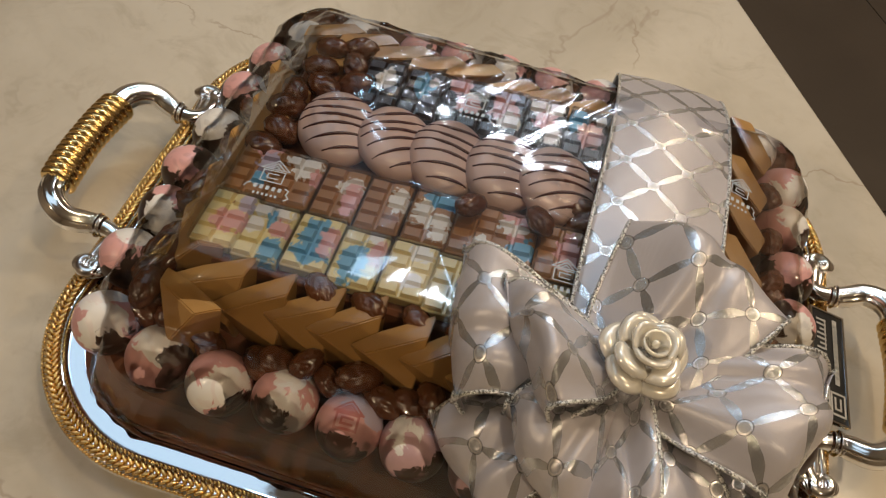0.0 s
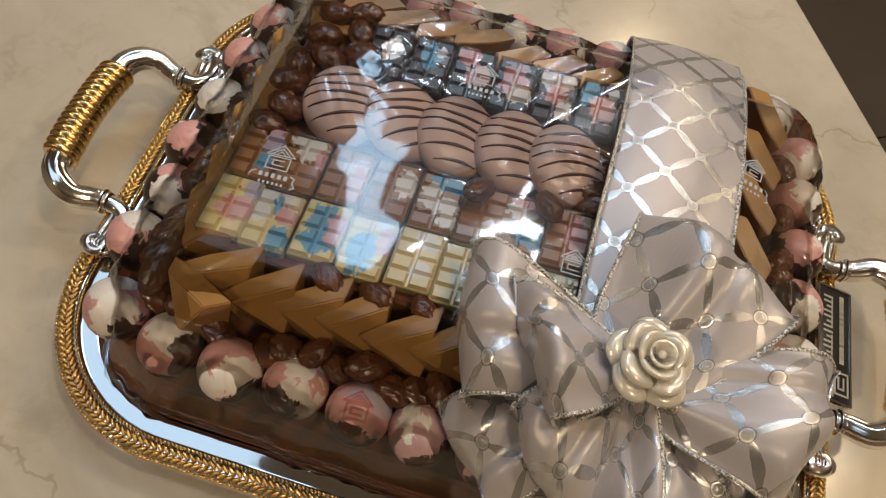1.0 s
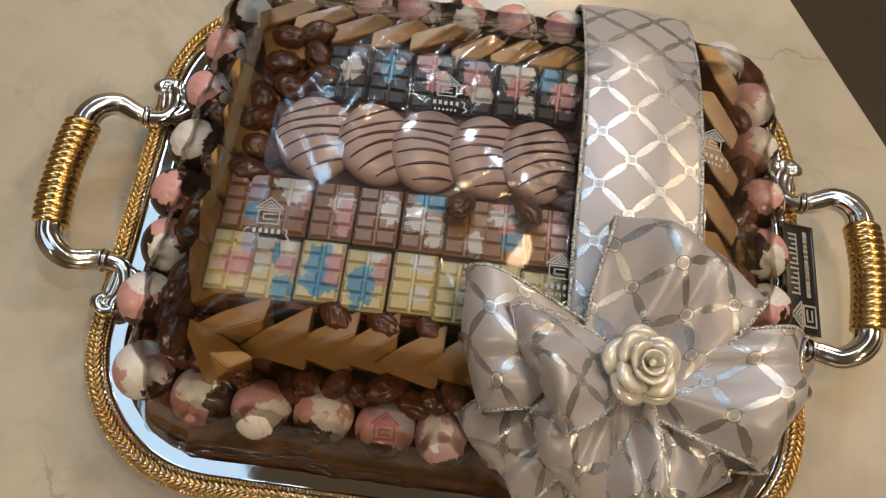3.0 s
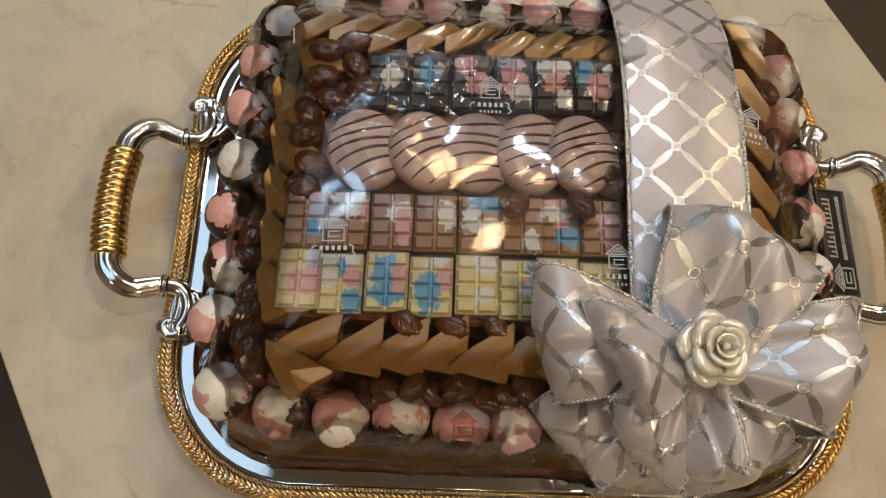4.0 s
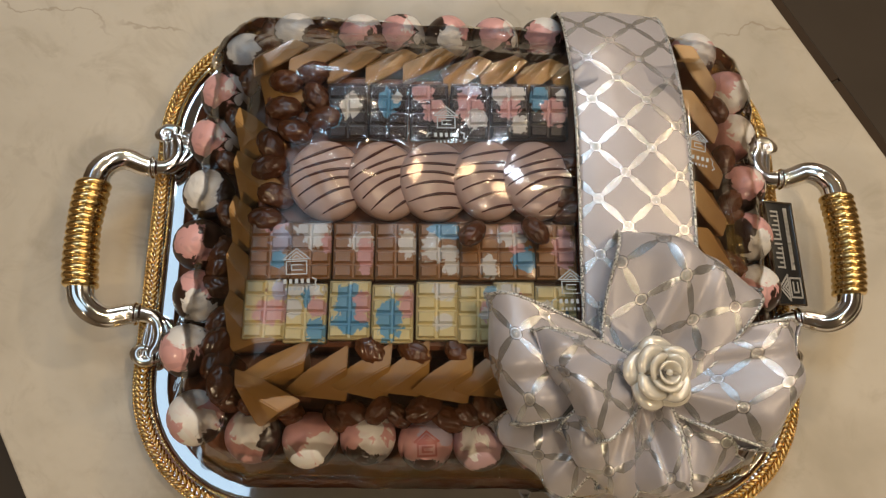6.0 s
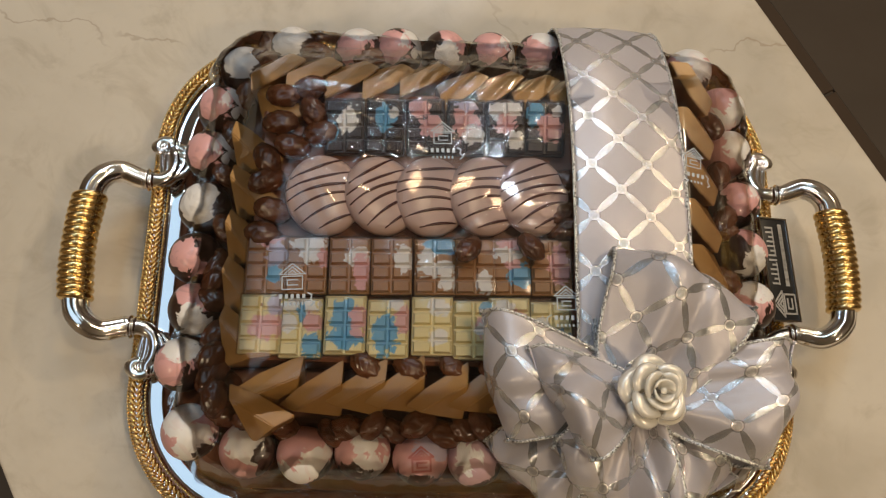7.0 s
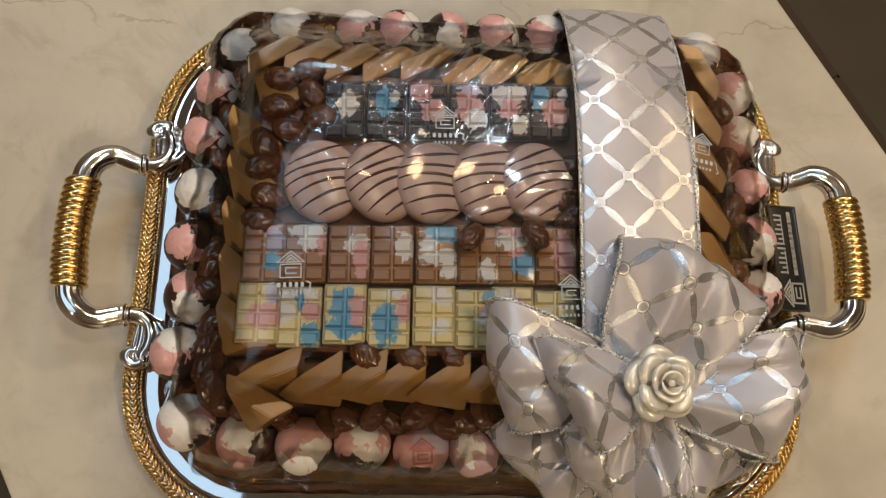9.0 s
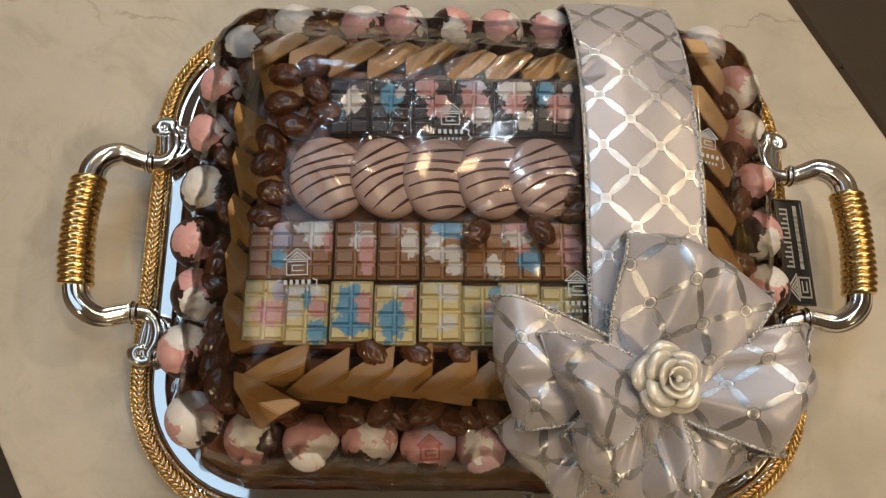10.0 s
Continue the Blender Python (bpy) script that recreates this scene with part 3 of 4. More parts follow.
# colour, the way its cap faces, and its reach
BALL_LOOKS = {
    "swirled": ("pale pink truffle swirled with white", PINK, ((WHITE, -0.2, 0.5, 0.6, 0.62), (WHITE, 0.5, -0.6, 0.4, 0.66), (DARK, 0.8, -0.6, -0.2, 0.72))),
    "split": ("pink and white truffle with a dark side", PINK, ((WHITE, 0.35, 0.2, 0.9, 0.60), (DARK, 0.95, -0.1, 0.1, 0.60), (DARK, 0.1, -0.4, -0.9, 0.45))),
    "drop": ("pink truffle with a white drop and dark base", PINK, ((WHITE, 0.55, -0.2, 0.8, 0.74), (DARK, 0.75, -0.65, -0.2, 0.62), (WHITE, -0.6, -0.6, 0.3, 0.80))),
    "streaked": ("pale pink truffle streaked with white and dark", PINK, ((WHITE, 0.1, 0.3, 0.95, 0.83), (WHITE, 0.5, -0.6, 0.6, 0.66), (DARK, -0.3, -0.95, 0.05, 0.68))),
    "rosy": ("rosy pink truffle with a dark underside", PINK, ((LILAC, 0.4, 0.7, 0.5, 0.62), (DARK, 0.1, -1.0, -0.1, 0.62))),
    "mauve": ("mauve-pink truffle with a dark underside", (0.62, 0.40, 0.42), ((WHITE, -0.3, 0.2, 0.7, 0.85), (DARK, 0.7, -0.8, -0.05, 0.58))),
    "capped": ("dark chocolate truffle with a pink and white cap", DARK, ((PINK, -0.25, -0.15, 0.9, 0.62), (WHITE, 0.05, 0.75, 0.7, 0.72))),
    "spotted": ("dark chocolate truffle with a pink spot", DARK, ((PINK, -0.2, -0.1, 0.95, 0.74),)),
    "halved": ("dark chocolate truffle brushed pink above and white below", DARK, ((PINK, 0.35, 0.35, 0.85, 0.68), (WHITE, 0.0, -0.6, 0.75, 0.76))),
    "white": ("white-dipped chocolate truffle with a dark side", DARK, ((WHITE, -0.1, 0.05, 0.95, 0.55), (DARK, 0.8, -0.5, 0.3, 0.75))),
    "dusky": ("dusky pink truffle on dark chocolate", DARK, ((PINK, -0.1, 0.1, 0.95, 0.64), (WHITE, 0.6, 0.3, 0.6, 0.80))),
}
ball_kinds = {}


def ball(x, y, look_name, z=TOP_LOW + 0.0168):
    label, ground, caps = BALL_LOOKS[look_name]
    m = pose(x, y, z, rng.uniform(-8, 8), rng.uniform(-8, 8), rng.uniform(-14, 14))
    if look_name in ball_kinds:
        ob = copy_thing(ball_kinds[look_name], m)
    else:
        seed = len(ball_kinds) + 1
        ob = ball_kinds[look_name] = ball_mesh(painted_ball_material(look_name + "_truffle", ground, caps, seed), seed)
    ob.matrix_basis = m
    return tagged(ob, label, "truffle", "truffles round the edge")


front = [ball(x, y, k) for x, y, k in ((-0.163, -0.1115, "swirled"), (-0.1295, -0.1205, "split"), (-0.0965, -0.1225, "drop"), (-0.0635, -0.120, "streaked"), (-0.030, -0.1225, "rosy"), (0.002, -0.122, "mauve"), (0.036, -0.122, "mauve"), (0.140, -0.118, "dusky"), (0.166, -0.100, "dusky"))]
for x, y, k in ((-0.172, -0.073, "capped"), (-0.168, -0.040, "halved"), (-0.171, -0.008, "spotted"), (-0.169, 0.025, "white"), (-0.169, 0.060, "dusky"), (-0.165, 0.092, "dusky"), (-0.153, 0.121, "white"), (-0.123, 0.138, "white"), (-0.080, 0.140, "capped"), (-0.053, 0.142, "dusky"),
                (-0.022, 0.142, "halved"), (0.010, 0.143, "dusky"), (0.043, 0.145, "capped"), (0.076, 0.143, "dusky"), (0.110, 0.141, "spotted"), (0.146, 0.139, "swirled"), (0.167, 0.111, "drop"), (0.168, 0.079, "split"), (0.172, 0.044, "dusky"), (0.173, 0.010, "halved"), (0.175, -0.024, "capped"), (0.175, -0.060, "spotted")):
    ball(x, y, k)
bm = strokes(bmesh.new(), emblem_lines(0.0135), 0.0011, lambda x, y: (x, y, 0.0005 + 0.0166 * math.sqrt(max(0.0, 1 - (x * x + y * y) / 0.0166 ** 2))))
mark = part("embossed_mark", bm, plain_noise_material("deep_pink", (0.5, 0.17, 0.16), (0.44, 0.14, 0.13), 0.4, 100.0), front[4], "embossed deeper pink mark", smooth=False)
mark.matrix_basis = front[4].matrix_basis.to_3x3().inverted().to_4x4() @ pose(0, 0, 0, 4, 0, 4)


def wedge_mesh():
    """A faceted, pointed chocolate: a leaning ridge between a broad upper and a narrow lower face."""
    bm = bmesh.new()
    for p in ((0.000, 0.000, 0.035), (0.011, 0.0105, 0.0375), (0.034, 0.026, 0.043), (0.034, 0.013, 0.042), (0.009, -0.0035, 0.0375), (0.034, -0.0045, 0.020), (0.012, 0.002, 0.0), (0.033, 0.016, 0.0), (0.033, 0.000, 0.0)):
        bm.verts.new(p)
    bmesh.ops.convex_hull(bm, input=bm.verts[:])
    bmesh.ops.dissolve_limit(bm, angle_limit=0.02, verts=bm.verts[:], edges=bm.edges[:])
    bmesh.ops.bevel(bm, geom=bm.edges[:], offset=0.0006, segments=2, affect="EDGES")
    return part("wedge_chocolate", bm, CARAMEL, smooth=False)


wedge_first = wedge_mesh()
wedge_used = []


def wedge(x, y, z, turn, tip=0.0, roll=0.0):
    m = pose(x, y, z, roll + rng.uniform(-3, 3), tip, turn + rng.uniform(-4, 4))
    ob = copy_thing(wedge_first, m) if wedge_used else wedge_first
    ob.matrix_basis = m
    wedge_used.append(ob)
    return tagged(ob, "caramel-brown faceted pointed chocolate leaning on its neighbour", "chocolate", "pointed chocolates in a ring")


for k in range(9):
    wedge(-0.11 + 0.0232 * k, -0.095 + -0.0003 * k, TOP_MID + 0.0003, 0)
wedge(-0.135, -0.0890, TOP_MID + 0.0003, -8)
wedge(-0.1365, -0.0850, TOP_MID + 0.0003, -58)
for k in range(5):
    wedge(-0.1500 + 0.0012 * k, 0.073 - 0.0285 * k, TOP_MID + 0.0003, -80)
for k in range(10):
    wedge(-0.11 + 0.0231 * k, 0.116 - 0.0004 * k, TOP_MID + 0.0003, 184)
wedge(-0.140, 0.101, TOP_MID + 0.0003, -70)
for k in range(6):
    wedge(0.145, -0.060 + 0.0305 * k, TOP_MID + 0.0003, 92)


def date_mesh(seed):
    bm = bmesh.new()
    bmesh.ops.create_icosphere(bm, subdivisions=4, radius=1.0)
    off = Vector((seed * 3.1, seed, 0))
    for v in bm.verts:
        n = v.co.copy()
        fold = abs(noise.noise(n * 2.3 + off)) * 0.35 + 0.14 * abs(noise.noise(n * 5.5 + off))
        v.co = Vector((n.x * 0.0098, n.y * 0.0066, n.z * 0.0060)) * (1.12 - 0.8 * fold)
    return part("date", bm, DATE)


date_kinds = [date_mesh(s) for s in (1, 2, 3)]
date_count = [0]


def date(x, y, z, size=1.0):
    i = date_count[0]
    date_count[0] += 1
    m = pose(x, y, z, rng.uniform(-25, 25), rng.uniform(-20, 20), rng.uniform(0, 180))
    ob = date_kinds[i] if i < 3 else copy_thing(date_kinds[i % 3], m)
    ob.matrix_basis = m @ Matrix.Diagonal((size, size, size, 1))
    return tagged(ob, "wrinkled glossy brown date tucked between chocolates", "date", "dates among the chocolates")


for x, y, z in ((-0.147, -0.083, 0.058), (-0.146, -0.100, 0.056), (-0.128, -0.104, 0.066), (-0.082, -0.110, 0.060), (-0.071, -0.108, 0.062), (-0.046, -0.108, 0.062), (-0.018, -0.109, 0.062), (-0.005, -0.107, 0.064), (0.014, -0.110, 0.066), (0.022, -0.116, 0.062),
                (-0.063, -0.074, 0.083), (-0.039, -0.074, 0.083), (-0.014, -0.074, 0.083), (0.010, -0.074, 0.083), (-0.112, -0.106, 0.066), (-0.108, -0.108, 0.058), (-0.058, -0.106, 0.068), (-0.032, -0.104, 0.068), (-0.148, -0.093, 0.068), (0.004, -0.104, 0.070), (0.030, -0.106, 0.068), (-0.152, -0.070, 0.068), (-0.158, -0.036, 0.062), (-0.152, -0.056, 0.062), (-0.155, -0.022, 0.060), (-0.157, -0.014, 0.058), (-0.154, 0.010, 0.062), (-0.157, 0.044, 0.060), (-0.156, 0.072, 0.060), (-0.150, 0.100, 0.060), (-0.151, -0.080, 0.066),
                (-0.140, 0.126, 0.062), (-0.108, 0.132, 0.062), (-0.139, 0.140, 0.056), (-0.072, 0.132, 0.060), (0.156, 0.095, 0.062), (0.158, 0.060, 0.062), (0.160, 0.030, 0.062), (0.160, 0.022, 0.060), (0.158, -0.010, 0.060)):
    date(x, y, z, rng.uniform(0.90, 1.18))
for x, y in ((-0.122, 0.070), (-0.103, 0.078), (-0.114, 0.055), (-0.098, 0.064), (-0.122, 0.088), (-0.106, 0.094), (-0.122, 0.014), (-0.127, 0.032), (-0.126, -0.001), (-0.128, 0.046), (0.047, 0.020), (0.051, 0.010), (0.049, 0.040)):
    date(x, y, TOP_HIGH + 0.007, 1.1)
for x, y in ((-0.008, -0.008), (0.028, -0.005)):
    date(x, y, TOP_HIGH + 0.019, 0.95)


def bar_mesh(name, mat, length=0.0335, width=0.0235, thick=0.0085):
    """A small chocolate bar of two by four squares, in a clear wrapper."""
    thing = empty(name, pose(0, 0, 0), "", "")
    bm = box_bm(-width / 2, width / 2, -length / 2, length / 2, 0, thick * 0.72, 0.0006, 1)
    for i in range(2):
        for j in range(4):
            w, l = width / 2 - 0.0012, length / 4 - 0.0010
            cx, cy = (i - 0.5) * (width / 2 - 0.0002), (j - 1.5) * (length / 4 - 0.0002)
            base = [bm.verts.new((cx + sx * w / 2, cy + sy * l / 2, thick * 0.70)) for sx, sy in ((-1, -1), (1, -1), (1, 1), (-1, 1))]
            top = [bm.verts.new((cx + sx * (w / 2 - 0.0011), cy + sy * (l / 2 - 0.0011), thick)) for sx, sy in ((-1, -1), (1, -1), (1, 1), (-1, 1))]
            bm.faces.new(top)
            for k in range(4):
                bm.faces.new((base[k], base[(k + 1) % 4], top[(k + 1) % 4], top[k]))
    part("chocolate", bm, mat, thing, smooth=False)
    part("wrapper", box_bm(-width / 2 - 0.0004, width / 2 + 0.0004, -length / 2 - 0.0005, length / 2 + 0.0005, -0.0001, thick + 0.0005, 0.0010, 2), WRAPPER, thing, "clear glossy wrapper")
    return thing


def bar(name, ground, islands, seed, label, group, m):
    ob = bar_mesh(name, painted_bar_material(name + "_paint", ground, islands, seed))
    ob.matrix_basis = m
    return tagged(ob, label, "chocolate bar", group)


P, W, B, L = PINK, WHITE, BLUE, LILAC
WHITE_ISLANDS = (
    ((P, 0.3, -0.1, 0.9, 0.45), (L, 0.7, 0.6, 0.4, 0.35)),
    ((W, 0.0, 0.75, 0.9, 0.3), (P, 0.6, 0.2, 0.5, 0.32), (B, 0.0, 0.5, 0.2, 0.3), (B, 0.6, -0.6, 0.55, 0.4), (W, -0.6, 0.1, 0.4, 0.35)),
    ((B, 0.0, 0.1, 0.6, 0.8), (B, 0.0, -0.5, 0.9, 0.3), (P, 0.65, 0.2, 0.5, 0.4), (P, 0.6, -0.3, 0.35, 0.15)),
    ((B, -0.1, -0.2, 0.6, 0.75), (P, 0.75, 0.35, 0.4, 0.5), (W, 0.4, 0.85, 0.35, 0.25)),
    ((W, 0.35, 0.6, 0.6, 0.3), (W, 0.3, -0.4, 0.5, 0.3)),
    ((P, 0.6, 0.1, 0.5, 0.45), (B, 0.6, 0.6, 0.35, 0.35), (W, 0.3, 0.0, 0.3, 0.2)),
    ((W, -0.3, 0.6, 0.5, 0.3), (P, 0.2, 0.4, 0.6, 0.2), (P, 0.1, -0.5, 0.4, 0.3)),
    ((B, 0.5, -0.4, 0.6, 0.4), (W, -0.5, 0.1, 0.4, 0.4)),
)
MILK_ISLANDS = (
    ((P, 0.2, 0.85, 0.7, 0.25), (L, 0.5, 0.35, 0.6, 0.4), (B, 0.4, -0.3, 0.4, 0.35)),
    ((W, 0.1, 0.75, 0.95, 0.3), (W, 0.2, 0.3, 0.45, 0.3), (P, 0.8, 0.2, 0.3, 0.35)),
    ((W, 0.4, 0.3, 0.6, 0.35), (P, 0.6, -0.2, 0.4, 0.6)),
    ((W, 0.6, 0.25, 0.5, 0.5),),
    ((B, 0.3, 0.75, 0.8, 0.35), (W, -0.4, 0.35, 0.45, 0.25), (W, 0.0, -0.1, 1.0, 0.3), (W, 0.6, -0.6, 0.4, 0.3)),
    ((W, 0.4, -0.55, 0.45, 0.4),),
    ((P, 0.1, 0.8, 0.7, 0.3), (W, -0.1, 0.4, 0.8, 0.3), (B, 0.5, -0.3, 0.65, 0.45), (P, 0.1, 0.05, 0.4, 0.15)),
    ((P, 0.4, 0.0, 0.6, 0.7),),
)
DARK_ISLANDS = (
    ((W, 0.2, 0.2, 0.5, 0.5), (B, -0.7, -0.2, 0.35, 0.4)),
    ((B, 0.0, 0.3, 0.5, 0.5), (W, 0.4, 0.5, 0.3, 0.2)),
    ((P, -0.3, 0.7, 0.6, 0.35), (P, 0.3, 0.0, 0.6, 0.4)),
    ((P, 0.0, 0.2, 0.7, 0.7), (W, 0.4, -0.3, 0.5, 0.35), (L, 0.0, 0.8, 0.6, 0.2)),
    ((W, 0.0, 0.6, 0.8, 0.4), (P, 0.0, 0.1, 0.6, 0.4), (W, 0.5, -0.5, 0.45, 0.4)),
    ((B, -0.5, 0.45, 0.5, 0.45), (P, 0.3, 0.0, 0.7, 0.55), (W, 0.6, 0.6, 0.3, 0.2)),
)
xs = (-0.1225, -0.1000, -0.0755, -0.0515, -0.0265, -0.0030, 0.0175, 0.0415)
for i, x in enumerate(xs):
    bar("white_chocolate_bar", IVORY, WHITE_ISLANDS[i], i, "white chocolate bar splashed with pink and blue", "white chocolate bars", pose(x, -0.0535 + 0.0006 * i - 0.002 * (i % 2), TOP_HIGH + 0.0022, 0, -4, 0.8))
    bar("milk_chocolate_bar", MILK, MILK_ISLANDS[i], i + 10, "milk chocolate bar splashed with white, pink and blue", "milk chocolate bars", pose(x + 0.0005, -0.0195 + 0.0008 * i, TOP_HIGH + 0.0022, 0, -4, 1.5))
for i, islands in enumerate(DARK_ISLANDS):
    bar("dark_chocolate_bar", COCOA, islands, i + 20, "dark chocolate bar splashed with white, pink and blue", "dark chocolate bars", pose(-0.083 + 0.0245 * i, 0.070 + 0.0012 * i, TOP_HIGH + 0.0025, 10, -4, 2 - 3 * (i % 2)))


def cookie_mesh():
    thing = empty("glazed_cookie", pose(0, 0, 0), "", "")
    bm = bmesh.new()
    r, rings = 0.0222, []
    prof = [(0.55, -0.0062), (0.9, -0.0058), (1.0, -0.003), (1.0, 0.0005), (0.95, 0.0040), (0.82, 0.0062), (0.6, 0.0074), (0.3, 0.0080), (0.02, 0.0082)]
    for k, z in prof:
        rings.append([(r * k * math.cos(a), 1.08 * r * k * math.sin(a), z + 0.0004 * math.sin(3 * a + 9 * k)) for a in [2 * math.pi * i / 40 for i in range(40)]])
    part("cookie", loft(rings, True, True), COOKIE, thing, "pink glazed disc")
    for k in range(6):
        c = -0.0180 + 0.0072 * k
        pts = []
        for i in range(15):
            x = -0.0215 + 0.043 * i / 14
            y = c + 0.0022 * math.sin(70 * x + k) + 0.22 * x - 7.0 * x * x
            q = (x * x + (y / 1.08) ** 2) / r ** 2
            if q < 0.97:
                h = 0.0082 - 0.0026 * q - 0.0032 * q ** 5
                pts.append((x, y, h + 0.0001))
        if len(pts) > 3:
            part("drizzle_stripe", tube(bmesh.new(), pts, lambda t: 0.00035 + 0.0006 * math.sin(math.pi * crop(t, 0.06, 0.94)), 6), DRIZZLE, thing, "dark chocolate stripe")
    return thing


cookie_first = cookie_mesh()
for i, (x, y, turn) in enumerate(((-0.0925, 0.0235, 12), (-0.0590, 0.0250, 22), (-0.0295, 0.0255, -4), (0.002, 0.0275, 2), (0.031, 0.0290, 14))):
    m = pose(x, y, TOP_HIGH + 0.0105 , 6, 14 if i else 6, turn)
    ob = copy_thing(cookie_first, m) if i else cookie_first
    ob.matrix_basis = m
    tagged(ob, "round pink glazed cookie with thin dark drizzled stripes", "cookie", "glazed cookies in a row")

# ---- the cellophane ----
WX, WY, WA, WB, WR = 0.003, 0.0080, 0.1885, 0.1530, 0.054


STEPS = ((0.0, 0.0250), (0.004, 0.0370), (0.010, 0.0540), (0.015, 0.0660), (0.021, 0.0735), (0.031, 0.0765), (0.041, 0.0850), (0.051, 0.0955), (0.060, 0.1020), (0.071, 0.1045), (0.3, 0.1062))
crease_rng = random.Random(11)
CREASES = []
for k in range(58):
    # straight folds with even flanks, fanning from the corner and the far side
    cx, cy = ((-0.140, 0.100), (0.0, 0.13), (0.03, 0.125), (-0.05, 0.13), (0.055, 0.115), (-0.14, 0.06), (-0.02, 0.125))[k % 7]
    cx, cy = cx + crease_rng.uniform(-0.018, 0.018), cy + crease_rng.uniform(-0.012, 0.012)
    aim = crease_rng.uniform(-1.05, -0.15) if cx < -0.1 else crease_rng.uniform(-2.3, -2.05)
    length = crease_rng.uniform(0.05, 0.13)
    width = crease_rng.uniform(0.0014, 0.0034)
    CREASES.append((cx, cy, math.cos(aim), math.sin(aim), length, width, width * crease_rng.uniform(0.04, 0.20)))
for k in range(10):
    cx, cy, aim = crease_rng.uniform(0.046, 0.052), crease_rng.uniform(-0.01, 0.07), math.pi + crease_rng.uniform(-0.5, 0.4)
    CREASES.append((cx, cy, math.cos(aim), math.sin(aim), crease_rng.uniform(0.015, 0.04), 0.0020, crease_rng.uniform(0.0008, 0.0014)))
for k in range(12):
    cx, cy, aim = crease_rng.uniform(-0.16, 0.05), crease_rng.uniform(-0.13, 0.0), crease_rng.uniform(0, math.pi)
    CREASES.append((cx, cy, math.cos(aim), math.sin(aim), crease_rng.uniform(0.02, 0.06), 0.0014, crease_rng.uniform(0.0002, 0.0005)))


for k in range(190):
    x, y, ang = crease_rng.choice(round_rect(WA - 0.02, WB - 0.02, 0.04, 160) if k < 80 else round_rect(WA - 0.046, WB - 0.046, 0.02, 120) if k < 110 else round_rect(WA - 0.008, WB - 0.008, 0.05, 160))
    x, y, aim = WX + x + crease_rng.uniform(-0.016, 0.016), WY + y + crease_rng.uniform(-0.016, 0.016), ang + crease_rng.uniform(-1.4, 1.4)
    CREASES.append((x, y, math.cos(aim), math.sin(aim), crease_rng.uniform(0.008, 0.026), crease_rng.uniform(0.0007, 0.0016), crease_rng.uniform(0.0003, 0.0009)))


def film_heights(x, y):
    """The height of the film over arrays of places."""
    u, v = np.abs(x - WX), np.abs(y - WY)
    dx, dy = u - (WA - WR), v - (WB - WR)
    d = -(np.hypot(np.maximum(dx, 0), np.maximum(dy, 0)) + np.minimum(np.maximum(dx, dy), 0) - WR)
    z = np.interp(d, [k for k, _ in STEPS], [k for _, k in STEPS])
    edge = np.clip(1 - d / 0.045, 0, 1) * np.clip(d / 0.006, 0, 1)
    z = z + edge * 0.0014 * (np.sin(x * 150 + 2 * np.sin(y * 70)) + np.sin(y * 163 + 2 * np.sin(x * 60 + 1)))
    z = z + np.clip(d / 0.03, 0, 1) * 0.0003 * (np.sin(x * 61 + y * 23) + np.sin(y * 74 - x * 31 + 1.4 * np.sin(x * 40)) + 0.5 * np.sin(x * 130 - y * 90))
    # a low hump by the first cookie, added to shrink the strip light's reflection
    z = z + 0.0042 * np.exp(-((x + 0.085) ** 2 + (y - 0.048) ** 2) / 0.0010)
    for cx, cy, tx, ty, length, width, amp in CREASES:
        rx, ry = x - cx, y - cy
        s = (rx * tx + ry * ty + 0.01) / (length + 0.01)
        q = np.abs(ry * tx - rx * ty) / width
        ridge = np.clip(1.15 - np.sqrt(q * q + 0.02), 0, None)
        z = z + amp * ridge * np.clip(np.minimum(s, 1 - s) * 4, 0, 1) * np.clip(d / 0.01, 0, 1)
    return z


def film_height(x, y):
    return float(film_heights(np.array([x]), np.array([y]))[0])


wrap = empty("cellophane_wrap", pose(0, 0, 0), "clear crinkled cellophane wrapped tightly over the sweets", "wrapping")
COLS, TURNS = 190, 840
outline = np.array([p[:2] for p in round_rect(WA, WB, WR, TURNS)])
turn = np.arange(TURNS)
places, quads = [], []
for k in range(COLS):
    f = 1 - (k / COLS) ** 1.15
    x, y = WX + outline[:, 0] * f, WY + outline[:, 1] * f
    z = film_heights(WX + outline[:, 0] * f * 0.999, WY + outline[:, 1] * f * 0.999)
    wob = 1 + (0.006 * np.sin(turn * 0.22 + 2 * np.sin(turn * 0.031)) + 0.007 * np.sin(turn * 0.0953 + 1) + 0.003 * np.sin(turn * 0.71)) * min(1, max(0, (f - 0.75) * 4))
    skirt = 0.003 * np.clip(-outline[:, 1] / WB * 10 - 9, 0, 1) * min(1, max(0, (f - 0.85) * 6.7))
    places.append(np.stack([WX + (x - WX) * wob, WY + (y - WY) * wob - skirt, z], 1))
places = np.concatenate(places)
for k in range(COLS - 1):
    a = k * TURNS
    quads.extend([a + i, a + (i + 1) % TURNS, a + TURNS + (i + 1) % TURNS, a + TURNS + i] for i in range(TURNS))
quads.append([(COLS - 1) * TURNS + i for i in range(TURNS)])
me = bpy.data.meshes.new("film")
me.from_pydata(places.tolist(), [], quads)
me.materials.append(FILM)
me.shade_smooth()
film_sheet = new("film", me)
film_sheet.parent = wrap
tagged(film_sheet, "clear glossy film with creases")


